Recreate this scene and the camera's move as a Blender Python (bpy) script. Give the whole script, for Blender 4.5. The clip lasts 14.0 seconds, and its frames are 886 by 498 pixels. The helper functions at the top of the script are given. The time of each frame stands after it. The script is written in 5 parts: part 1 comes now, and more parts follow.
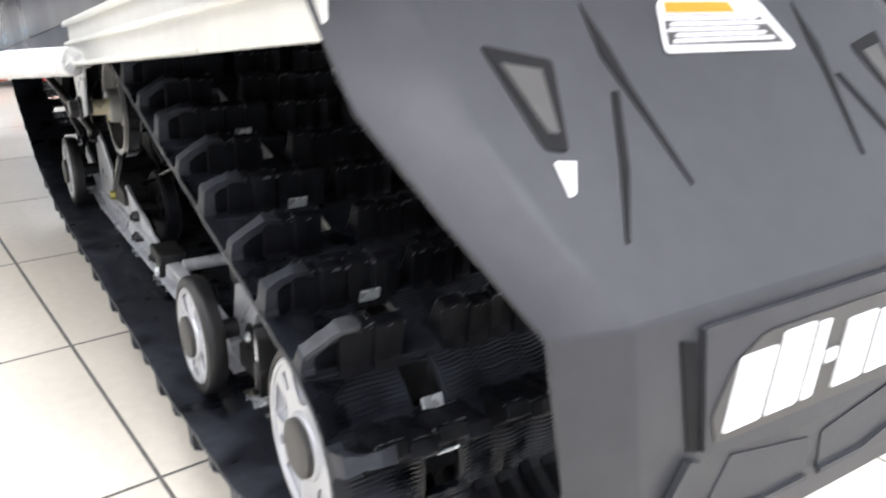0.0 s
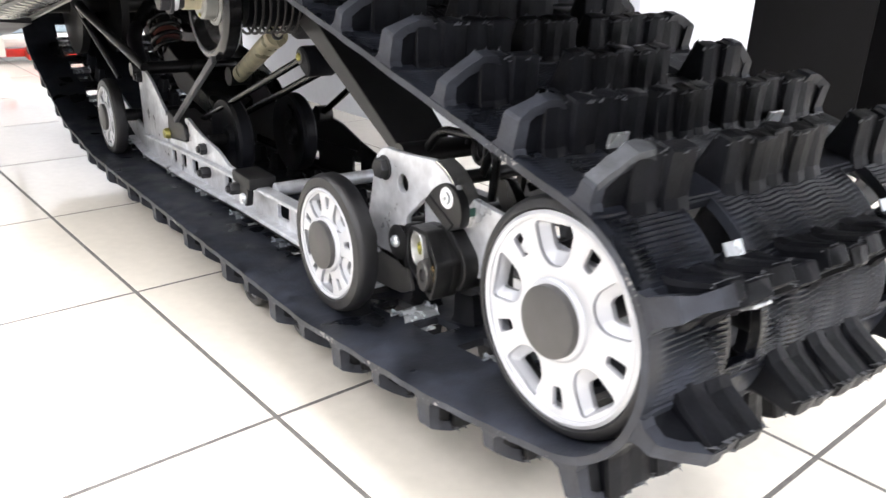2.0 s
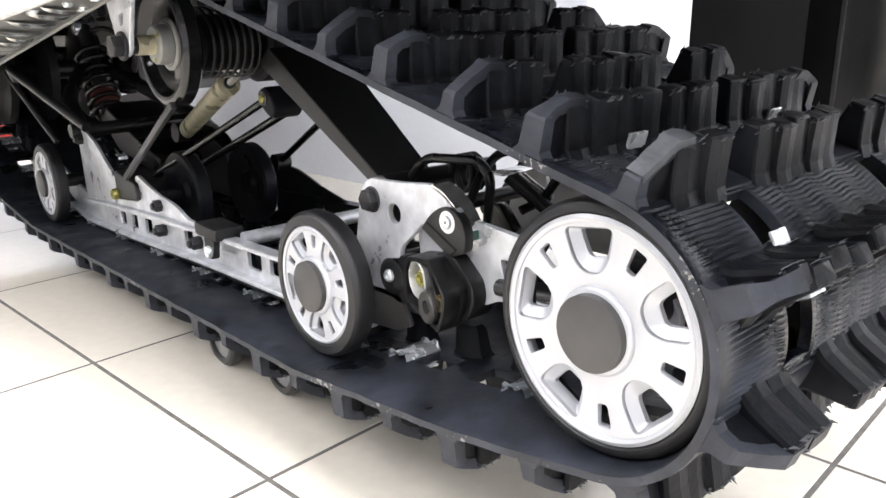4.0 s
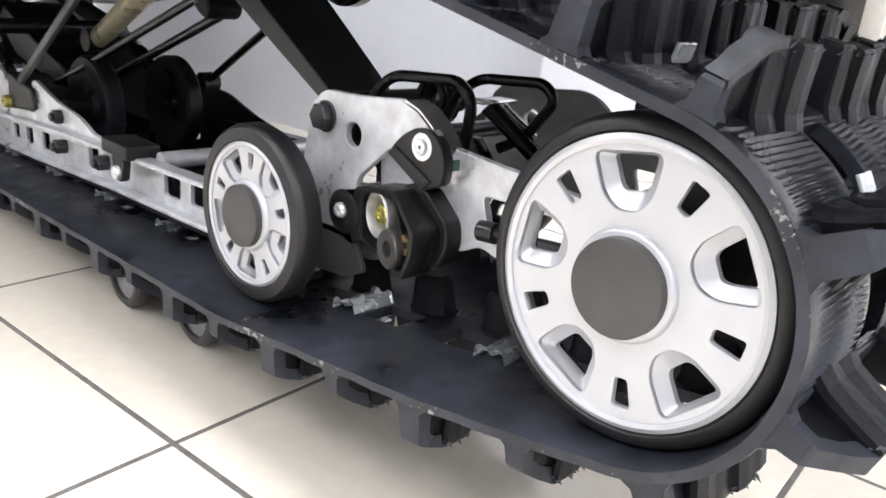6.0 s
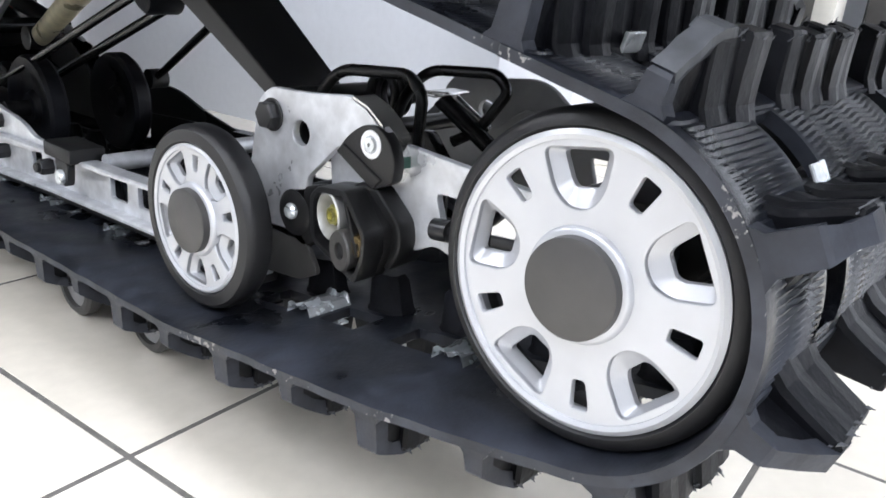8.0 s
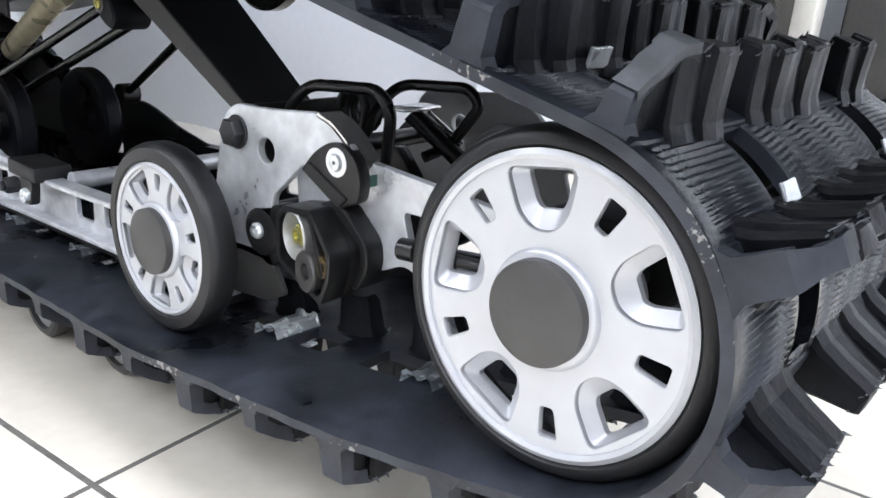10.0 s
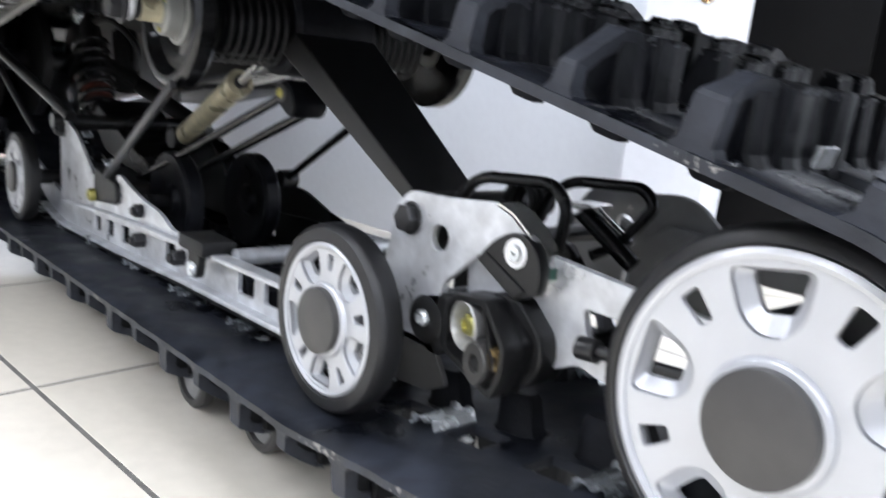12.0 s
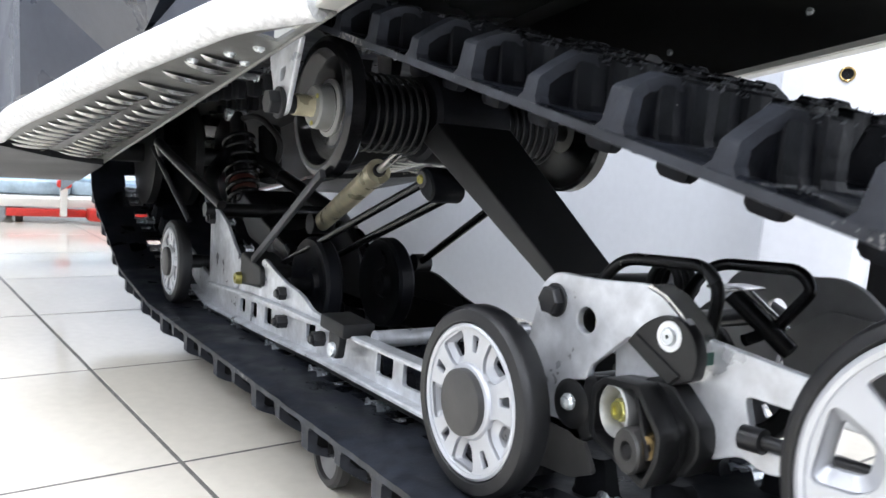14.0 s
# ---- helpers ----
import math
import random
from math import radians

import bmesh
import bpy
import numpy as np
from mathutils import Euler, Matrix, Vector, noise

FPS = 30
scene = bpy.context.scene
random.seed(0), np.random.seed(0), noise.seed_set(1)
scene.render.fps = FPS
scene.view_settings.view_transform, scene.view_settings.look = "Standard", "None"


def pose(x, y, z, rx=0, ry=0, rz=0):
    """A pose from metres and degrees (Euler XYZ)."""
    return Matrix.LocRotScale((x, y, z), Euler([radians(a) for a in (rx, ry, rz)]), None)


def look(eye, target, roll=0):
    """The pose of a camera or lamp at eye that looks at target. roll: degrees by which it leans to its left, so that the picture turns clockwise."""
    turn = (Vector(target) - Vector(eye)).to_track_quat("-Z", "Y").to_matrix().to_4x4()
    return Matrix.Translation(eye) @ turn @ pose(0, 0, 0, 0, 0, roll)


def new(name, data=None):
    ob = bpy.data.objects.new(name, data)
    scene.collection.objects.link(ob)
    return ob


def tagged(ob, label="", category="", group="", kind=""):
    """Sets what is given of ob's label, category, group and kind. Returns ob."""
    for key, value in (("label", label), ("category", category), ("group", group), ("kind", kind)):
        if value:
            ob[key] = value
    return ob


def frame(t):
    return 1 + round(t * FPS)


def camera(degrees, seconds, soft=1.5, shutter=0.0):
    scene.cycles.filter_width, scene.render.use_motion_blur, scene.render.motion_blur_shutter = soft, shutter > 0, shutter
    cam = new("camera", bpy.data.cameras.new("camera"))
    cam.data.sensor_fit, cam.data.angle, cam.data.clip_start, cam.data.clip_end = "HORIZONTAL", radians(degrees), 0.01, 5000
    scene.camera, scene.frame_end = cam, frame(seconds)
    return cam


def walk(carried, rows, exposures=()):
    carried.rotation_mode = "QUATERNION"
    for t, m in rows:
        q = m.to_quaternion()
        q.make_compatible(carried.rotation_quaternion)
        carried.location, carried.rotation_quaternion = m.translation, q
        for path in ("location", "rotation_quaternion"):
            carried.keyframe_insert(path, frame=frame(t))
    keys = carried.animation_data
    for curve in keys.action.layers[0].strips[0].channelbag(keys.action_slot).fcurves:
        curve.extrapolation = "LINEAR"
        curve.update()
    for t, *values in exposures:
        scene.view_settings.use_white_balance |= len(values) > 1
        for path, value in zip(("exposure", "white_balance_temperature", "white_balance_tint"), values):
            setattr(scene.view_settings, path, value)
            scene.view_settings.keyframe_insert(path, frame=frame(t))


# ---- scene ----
cam = camera(59.1, 14.0, shutter=0.5)
PATH = [
    (0, (-0.355, -0.473, 0.629), (0.67, 1.077, -0.11), 2.7),
    (0.5, (-0.401, -0.44, 0.58), (0.599, 1.107, -0.198), 3.1),
    (1, (-0.425, -0.392, 0.542), (0.638, 1.129, -0.203), 3.4),
    (1.5, (-0.459, -0.344, 0.503), (0.612, 1.185, -0.214), 3.8),
    (2, (-0.482, -0.314, 0.474), (0.613, 1.197, -0.246), 2.3),
    (2.2, (-0.495, -0.296, 0.466), (0.644, 1.201, -0.213), 2.5),
    (4.3, (-0.509, -0.257, 0.434), (0.754, 1.183, -0.144), -0.5),
    (4.5, (-0.506, -0.255, 0.431), (0.766, 1.172, -0.155), -0.1),
    (5, (-0.494, -0.252, 0.428), (0.82, 1.134, -0.165), 0.1),
    (5.5, (-0.478, -0.219, 0.406), (0.846, 1.117, -0.271), 2.1),
    (6, (-0.469, -0.161, 0.382), (0.923, 1.118, -0.269), 5.8),
    (6.5, (-0.463, -0.151, 0.37), (0.984, 1.049, -0.312), 7.0),
    (7, (-0.461, -0.153, 0.373), (0.985, 1.051, -0.305), 6.3),
    (7.5, (-0.459, -0.162, 0.376), (0.965, 1.061, -0.315), 5.1),
    (8, (-0.451, -0.157, 0.386), (0.988, 1.055, -0.291), 4.6),
    (8.5, (-0.445, -0.156, 0.391), (1.019, 1.036, -0.268), 4.6),
    (8.7, (-0.442, -0.157, 0.394), (1.025, 1.025, -0.276), 4.5),
    (10.8, (-0.432, -0.153, 0.386), (1.033, 1.047, -0.258), 4.2),
    (11, (-0.438, -0.151, 0.392), (1.002, 1.056, -0.294), 3.7),
    (11.5, (-0.432, -0.144, 0.391), (0.987, 1.111, -0.25), 4.0),
    (11.7, (-0.439, -0.135, 0.386), (0.936, 1.169, -0.256), 4.7),
    (11.9, (-0.447, -0.124, 0.380), (0.902, 1.270, -0.109), 5.5),
    (12, (-0.452, -0.118, 0.376), (0.854, 1.336, -0.052), 6.0),
    (12.1, (-0.452, -0.112, 0.374), (0.847, 1.357, -0.022), 6.0),
    (12.2, (-0.452, -0.106, 0.372), (0.830, 1.383, -0.003), 6.0),
    (12.35, (-0.452, -0.098, 0.369), (0.791, 1.434, 0.034), 6.0),
    (12.5, (-0.452, -0.089, 0.366), (0.754, 1.478, 0.061), 6.0),
    (13, (-0.463, -0.072, 0.344), (0.676, 1.563, 0.178), 6.6),
    (13.5, (-0.465, -0.07, 0.332), (0.649, 1.584, 0.181), 5.2),
    (14, (-0.47, -0.109, 0.372), (0.605, 1.56, 0.132), 4.7),
]
walk(cam, [(t, look(eye, target, roll)) for t, eye, target, roll in PATH], exposures=[(0.0, -0.14, 6250, 12), (0.5, 0.60, 6250, 11), (1.5, 0.78, 6350, 13), (2.0, 0.46, 6350, 13), (4.5, 0.36, 6350, 13), (6.5, 0.13, 6350, 13), (8.0, 0.12, 5980, 11), (11.5, 0.08, 5930, 11), (14.0, 0.06, 5900, 10)])

# ---- world, lights, exposure ----
world = bpy.data.worlds.new("showroom_world")
scene.world = world
world.use_nodes = True
world.node_tree.nodes["Background"].inputs[0].default_value = (0.8, 0.87, 1.0, 1)
world.node_tree.nodes["Background"].inputs[1].default_value = 0.3


def lamp(name, x, y, z, sx, sy, power, colour=(0.96, 0.965, 1.0)):
    data = bpy.data.lights.new(name, "AREA")
    data.shape, data.size, data.size_y, data.energy, data.color = "RECTANGLE", sx, sy, power, colour
    ob = new(name, data)
    ob.matrix_world = pose(x, y, z)
    return ob


LAMPS = [(-2.6, -1.6), (-0.6, -1.6), (-2.6, 0.8), (-0.6, 0.8), (-2.6, 3.4), (-0.6, 3.4), (-0.9, 5.6), (1.2, -1.7), (0.6, -3.4), (-1.6, -3.6)]
for lx, ly in LAMPS:
    lamp("ceiling_lamp", lx, ly, 2.925, 1.1, 0.55, 70 if ly < -1.65 else 38 if lx < -2 else 46)


# ---- materials ----
def shader(name, colour, rough=0.5, metal=0.0, grain=0.1, scale=60.0, stain=0.15, stain_scale=4.0, bump=0.1,
           bump_scale=300.0, bump_depth=0.0006, coat=0.0, stretch=(1, 1, 1), rough_var=0.1, gloss=0.5):
    """A surface with grain and stains at two scales, uneven gloss and fine relief."""
    m = bpy.data.materials.new(name)
    m.use_nodes = True
    nt = m.node_tree
    bsdf = nt.nodes["Principled BSDF"]
    tc = nt.nodes.new("ShaderNodeTexCoord")
    mp = nt.nodes.new("ShaderNodeMapping")
    mp.inputs["Scale"].default_value = stretch
    nt.links.new(tc.outputs["Object"], mp.inputs[0])

    def noise_node(s, detail=4):
        n = nt.nodes.new("ShaderNodeTexNoise")
        n.inputs["Scale"].default_value, n.inputs["Detail"].default_value = s, detail
        nt.links.new(mp.outputs[0], n.inputs["Vector"])
        return n

    fine, broad = noise_node(scale), noise_node(stain_scale, 6)

    def around(node, amount):
        r = nt.nodes.new("ShaderNodeMapRange")
        r.inputs[1].default_value, r.inputs[2].default_value = 0.3, 0.7
        r.inputs[3].default_value, r.inputs[4].default_value = 1 - amount, 1 + amount
        nt.links.new(node.outputs["Fac"], r.inputs[0])
        return r.outputs[0]

    mul = nt.nodes.new("ShaderNodeMath")
    mul.operation = "MULTIPLY"
    nt.links.new(around(fine, grain), mul.inputs[0])
    nt.links.new(around(broad, stain), mul.inputs[1])
    vec = nt.nodes.new("ShaderNodeVectorMath")
    vec.operation = "SCALE"
    vec.inputs[0].default_value = colour
    nt.links.new(mul.outputs[0], vec.inputs["Scale"])
    nt.links.new(vec.outputs[0], bsdf.inputs["Base Color"])
    rr = nt.nodes.new("ShaderNodeMapRange")
    rr.inputs[1].default_value, rr.inputs[2].default_value = 0.3, 0.7
    rr.inputs[3].default_value, rr.inputs[4].default_value = max(rough - rough_var, 0.02), min(rough + rough_var, 1)
    nt.links.new(broad.outputs["Fac"], rr.inputs[0])
    nt.links.new(rr.outputs[0], bsdf.inputs["Roughness"])
    bsdf.inputs["Metallic"].default_value = metal
    bsdf.inputs["Coat Weight"].default_value = coat
    bsdf.inputs["Specular IOR Level"].default_value = gloss
    if bump:
        b = nt.nodes.new("ShaderNodeBump")
        b.inputs["Strength"].default_value, b.inputs["Distance"].default_value = bump, bump_depth
        nt.links.new(noise_node(bump_scale, 3).outputs["Fac"], b.inputs["Height"])
        nt.links.new(b.outputs[0], bsdf.inputs["Normal"])
    return m


RUBBER = shader("track_rubber", (0.0056, 0.0060, 0.0078), 0.42, grain=0.3, stain=0.6, stain_scale=24, bump=0.5, bump_scale=260, rough_var=0.15, gloss=0.12)


def scuffed(m, pale):
    """Small pale scuffs in loose clusters."""
    nt = m.node_tree
    bsdf = nt.nodes["Principled BSDF"]
    tc = nt.nodes.new("ShaderNodeTexCoord")
    clouds = []
    for size, detail in ((260, 6), (14, 2)):
        n = nt.nodes.new("ShaderNodeTexNoise")
        n.inputs["Scale"].default_value, n.inputs["Detail"].default_value = size, detail
        nt.links.new(tc.outputs["Object"], n.inputs["Vector"])
        clouds.append(n)
    both = nt.nodes.new("ShaderNodeMath")
    both.operation = "MULTIPLY"
    for k in (0, 1):
        nt.links.new(clouds[k].outputs["Fac"], both.inputs[k])
    spots = nt.nodes.new("ShaderNodeMapRange")
    spots.inputs[1].default_value, spots.inputs[2].default_value = 0.352, 0.385
    nt.links.new(both.outputs[0], spots.inputs[0])
    mix = nt.nodes.new("ShaderNodeMix")
    mix.data_type = "RGBA"
    old = bsdf.inputs["Base Color"].links[0].from_socket
    nt.links.new(spots.outputs[0], mix.inputs[0])
    nt.links.new(old, mix.inputs[6])
    mix.inputs[7].default_value = (*pale, 1)
    nt.links.new(mix.outputs[2], bsdf.inputs["Base Color"])


# strong blotches: dark patches, and the belt's uneven bluish sheen put into the colour
BELTRUBBER = shader("belt_rubber", (0.0112, 0.0130, 0.0182), 0.42, grain=0.35, stain=0.9, stain_scale=17, bump=0.4, bump_scale=260, rough_var=0.26, gloss=0.27)
RIMRUBBER = shader("belt_rim_rubber", (0.026, 0.0285, 0.036), 0.55, grain=0.3, stain=0.45, stain_scale=24, bump=0.5, bump_scale=260, gloss=0.35)
scuffed(RIMRUBBER, (0.24, 0.23, 0.22))
BRACE = shader("dusty_rubber", (0.024, 0.0265, 0.034), 0.55, grain=0.3, stain=0.4, stain_scale=40, bump=0.5, bump_scale=260, gloss=0.3)
WORN = shader("scuffed_rubber", (0.060, 0.064, 0.072), 0.65, grain=0.3, stain=0.2, stain_scale=90, bump=0.5, bump_scale=300)
TYRE = shader("tyre_rubber", (0.0085, 0.0085, 0.0095), 0.45, grain=0.2, bump=0.2, bump_scale=400)
RIM = shader("silver_paint", (0.50, 0.51, 0.535), 0.38, metal=0.45, grain=0.03, stain=0.05, bump=0.05, coat=0.15)
CAP = shader("grey_cap", (0.050, 0.048, 0.046), 0.45, grain=0.1, bump=0.2)
ALLOY = shader("mottled_aluminium", (0.62, 0.635, 0.665), 0.36, metal=0.5, grain=0.10, scale=110, stain=0.24, stain_scale=34, bump=0.12)
BRIGHT = shader("bright_aluminium", (0.80, 0.80, 0.78), 0.25, metal=0.9, grain=0.05, bump=0.1)
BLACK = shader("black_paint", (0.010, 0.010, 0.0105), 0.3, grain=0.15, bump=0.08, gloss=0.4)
GLOSSBLACK = shader("glossy_black_plastic", (0.006, 0.006, 0.0065), 0.17, grain=0.15, stain=0.3, stain_scale=30, bump=0.05, gloss=0.45, rough_var=0.06)
PLASTIC = shader("black_plastic", (0.011, 0.011, 0.0115), 0.42, grain=0.15, bump=0.25, bump_scale=500, gloss=0.35)
STEEL = shader("dark_bolt_steel", (0.03, 0.03, 0.032), 0.35, metal=0.4)
ZINC = shader("zinc_plated_steel", (0.72, 0.75, 0.77), 0.25, metal=0.6, grain=0.12, stain=0.2, stain_scale=60, bump=0.2)
YELLOW = shader("yellow_passivated_steel", (0.34, 0.31, 0.09), 0.35, metal=0.7)
OLIVE = shader("bright_yellow_zinc", (0.62, 0.58, 0.20), 0.25, metal=0.7)
BRASS = shader("brass", (0.42, 0.30, 0.13), 0.3, metal=0.9)
GOLD = shader("champagne_anodised", (0.56, 0.515, 0.36), 0.32, metal=0.4, grain=0.08, stain=0.2, stain_scale=30)
RED = shader("red_paint", (0.55, 0.03, 0.02), 0.4, bump=0.0)
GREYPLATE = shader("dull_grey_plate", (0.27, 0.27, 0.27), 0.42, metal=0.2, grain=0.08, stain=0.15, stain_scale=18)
FLAP = shader("grey_moulded_plastic", (0.034, 0.0355, 0.041), 0.42, grain=0.08, stain=0.1, bump=0.3, bump_scale=700, bump_depth=0.0004, gloss=0.4)
BODYGREY = shader("dark_body_plastic", (0.050, 0.055, 0.072), 0.32, bump=0.2)
TILE = shader("cream_tile", (0.72, 0.675, 0.585), 0.13, grain=0.03, stain=0.05, stain_scale=3, bump=0.03, bump_scale=40, coat=0.3, rough_var=0.04)
GROUT = shader("grey_grout", (0.13, 0.122, 0.112), 0.9, grain=0.25, bump=0.5)
PAINT = shader("white_wall_paint", (0.70, 0.72, 0.76), 0.6, grain=0.02, stain=0.03, stain_scale=2, bump=0.15, bump_scale=120)
PILLAR = shader("pale_grey_paint", (0.72, 0.73, 0.77), 0.5, grain=0.02, stain=0.03, bump=0.1)
DARKPANEL = shader("dark_laminate", (0.0035, 0.0034, 0.0036), 0.36, grain=0.06, stain=0.1, bump=0.05, gloss=0.05)
SKIRT = shader("ivory_skirting", (0.72, 0.70, 0.64), 0.35, grain=0.03)
CEIL = shader("ceiling_white", (0.85, 0.85, 0.84), 0.8, grain=0.02)
WHITE = shader("white_print", (0.85, 0.85, 0.86), 0.4, grain=0.02, bump=0.0)
ORANGE = shader("orange_print", (0.80, 0.24, 0.01), 0.4, grain=0.03, bump=0.0)
BLUE = shader("pale_blue_wrap", (0.35, 0.5, 0.65), 0.35)


def glowing(name, colour, strength):
    m = bpy.data.materials.new(name)
    m.use_nodes = True
    b = m.node_tree.nodes["Principled BSDF"]
    b.inputs["Base Color"].default_value = (*colour, 1)
    b.inputs["Emission Color"].default_value = (*colour, 1)
    b.inputs["Emission Strength"].default_value = strength
    return m


DIFFUSER = glowing("lamp_diffuser", (1.0, 0.98, 0.95), 5.0)


# ---- helpers for meshes ----
def part(name, bm, material, parent=None, label="", smooth=True):
    """One mesh object from a bmesh (or a finished mesh), under a thing or a part."""
    if isinstance(bm, bmesh.types.BMesh):
        me = bpy.data.meshes.new(name)
        bmesh.ops.recalc_face_normals(bm, faces=bm.faces)
        bm.to_mesh(me)
        bm.free()
    else:
        me = bm
    if not me.materials:
        me.materials.append(material)
    if smooth:
        me.shade_smooth()
        me.set_sharp_from_angle(angle=radians(35))
    ob = new(name, me)
    if parent is not None:
        ob.parent = parent
    if label:
        ob["label"] = label
    return ob


def thing(name, label, category, group="", kind="", at=(0, 0, 0)):
    ob = new(name)
    ob.location = at
    ob.empty_display_size = 0.05
    return tagged(ob, label, category, group, kind)


def box_bm(x0, x1, y0, y1, z0, z1, bevel=0.0, bm=None):
    bm = bm or bmesh.new()
    v = [bm.verts.new((x, y, z)) for x in (x0, x1) for y in (y0, y1) for z in (z0, z1)]
    faces = [bm.faces.new([v[i] for i in q]) for q in ((0, 1, 3, 2), (4, 6, 7, 5), (0, 4, 5, 1), (2, 3, 7, 6), (0, 2, 6, 4), (1, 5, 7, 3))]
    if bevel:
        bmesh.ops.bevel(bm, geom=list({e for f in faces for e in f.edges}), offset=bevel, segments=2, profile=0.5, affect="EDGES")
    return bm


def lathe_bm(profile, steps=64, bm=None, at=(0, 0, 0), closed=True):
    """Revolves (x, r) pairs about the x axis."""
    bm = bm or bmesh.new()
    rings = []
    for k in range(steps):
        a = 2 * math.pi * k / steps
        rings.append([bm.verts.new((at[0] + x, at[1] + r * math.cos(a), at[2] + r * math.sin(a))) for x, r in profile])
    n = len(profile)
    for k in range(steps):
        a, b = rings[k], rings[(k + 1) % steps]
        for i in range(n if closed else n - 1):
            j = (i + 1) % n
            bm.faces.new((a[i], a[j], b[j], b[i]))
    return bm


def disc_bm(x0, x1, r, y, z, steps=32, bevel=0.0015, bm=None):
    """A solid round piece whose axis runs along x."""
    e = 1e-4
    return lathe_bm([(x0, e), (x0, r - bevel), (x0 + bevel, r), (x1 - bevel, r), (x1, r - bevel), (x1, e)], steps, bm, (0, y, z))


def rod_bm(p, q, r, steps=16, bm=None, r2=None):
    """A round bar from p to q."""
    bm = bm or bmesh.new()
    p, q = Vector(p), Vector(q)
    turn = (q - p).to_track_quat("Z", "Y").to_matrix()
    a, b = [], []
    for k in range(steps):
        t = 2 * math.pi * k / steps
        d = Vector((math.cos(t), math.sin(t), 0))
        a.append(bm.verts.new(p + turn @ (d * r)))
        b.append(bm.verts.new(q + turn @ (d * (r2 or r))))
    bm.faces.new(a)
    bm.faces.new(b)
    for k in range(steps):
        bm.faces.new((a[k], a[(k + 1) % steps], b[(k + 1) % steps], b[k]))
    return bm


def wire_mesh(name, points, r, cyclic=False, steps=4):
    """A bent round wire along the points, with softened corners."""
    cu = bpy.data.curves.new(name, "CURVE")
    cu.dimensions, cu.bevel_depth, cu.bevel_resolution, cu.use_fill_caps = "3D", r, steps, True
    sp = cu.splines.new("POLY")
    sp.points.add(len(points) - 1)
    for pnt, c in zip(sp.points, points):
        pnt.co = (*c, 1)
    sp.use_cyclic_u = cyclic
    tmp = bpy.data.objects.new(name, cu)
    me = bpy.data.meshes.new_from_object(tmp)
    bpy.data.objects.remove(tmp)
    bpy.data.curves.remove(cu)
    return me


def soften(points, radius, steps=5):
    """Rounds the corners of an open 3D polyline."""
    pts = [Vector(p) for p in points]
    out = [pts[0]]
    for a, b, c in zip(pts, pts[1:], pts[2:]):
        d = min(radius, (b - a).length * 0.48, (c - b).length * 0.48)
        p, q = b + (a - b).normalized() * d, b + (c - b).normalized() * d
        for k in range(steps + 1):
            t = k / steps
            out.append((1 - t) ** 2 * p + 2 * t * (1 - t) * b + t * t * q)
    return out + [pts[-1]]


def rounded(points, radius, steps=4):
    """A closed 2D outline with rounded corners; a third value at a corner sets its own radius."""
    out, n = [], len(points)
    for i in range(n):
        a, b, c = (Vector(points[(i + k) % n][:2]) for k in (-1, 0, 1))
        r = points[i][2] if len(points[i]) > 2 else radius
        d = min(r, (b - a).length * 0.45, (c - b).length * 0.45)
        if d < 1e-5:
            out.append(b)
            continue
        p, q = b + (a - b).normalized() * d, b + (c - b).normalized() * d
        for k in range(steps + 1):
            t = k / steps
            out.append((1 - t) ** 2 * p + 2 * t * (1 - t) * b + t * t * q)
    return out


def circle(y, z, r, n=24):
    return [Vector((y + r * math.cos(2 * math.pi * k / n), z + r * math.sin(2 * math.pi * k / n))) for k in range(n)]


def sheet_mesh(name, outline, holes, x, thick, bevel=0.0008):
    """A cut sheet in the y-z plane, centred at x: outline and holes are closed 2D loops."""
    cu = bpy.data.curves.new(name, "CURVE")
    cu.dimensions, cu.fill_mode, cu.extrude, cu.bevel_depth, cu.bevel_resolution = "2D", "BOTH", thick / 2 - bevel, bevel, 1
    cu.offset = -bevel
    for loop in [outline, *holes]:
        sp = cu.splines.new("POLY")
        sp.points.add(len(loop) - 1)
        for pnt, c in zip(sp.points, loop):
            pnt.co = (c[0], c[1], 0, 1)
        sp.use_cyclic_u = True
    tmp = bpy.data.objects.new(name, cu)
    me = bpy.data.meshes.new_from_object(tmp)
    bpy.data.objects.remove(tmp)
    bpy.data.curves.remove(cu)
    # the curve's x, y, z become the world's y, z, x
    me.transform(Matrix(((0, 0, 1, x), (1, 0, 0, 0), (0, 1, 0, 0), (0, 0, 0, 1))))
    return me


def hex_bm(x0, x1, r, y, z, bm=None):
    bm = lathe_bm([(x0, 1e-4), (x0, r * 0.9), (x0 + 0.1 * (x1 - x0), r), (x1, r), (x1, 1e-4)], 6, bm, (0, y, z))
    return bm


def mirrored(me, middle=0.0):
    """The same mesh on the other side of the vehicle."""
    other = me.copy()
    other.transform(Matrix.Translation((2 * middle, 0, 0)) @ Matrix.Diagonal((-1, 1, 1, 1)))
    other.flip_normals()
    return other


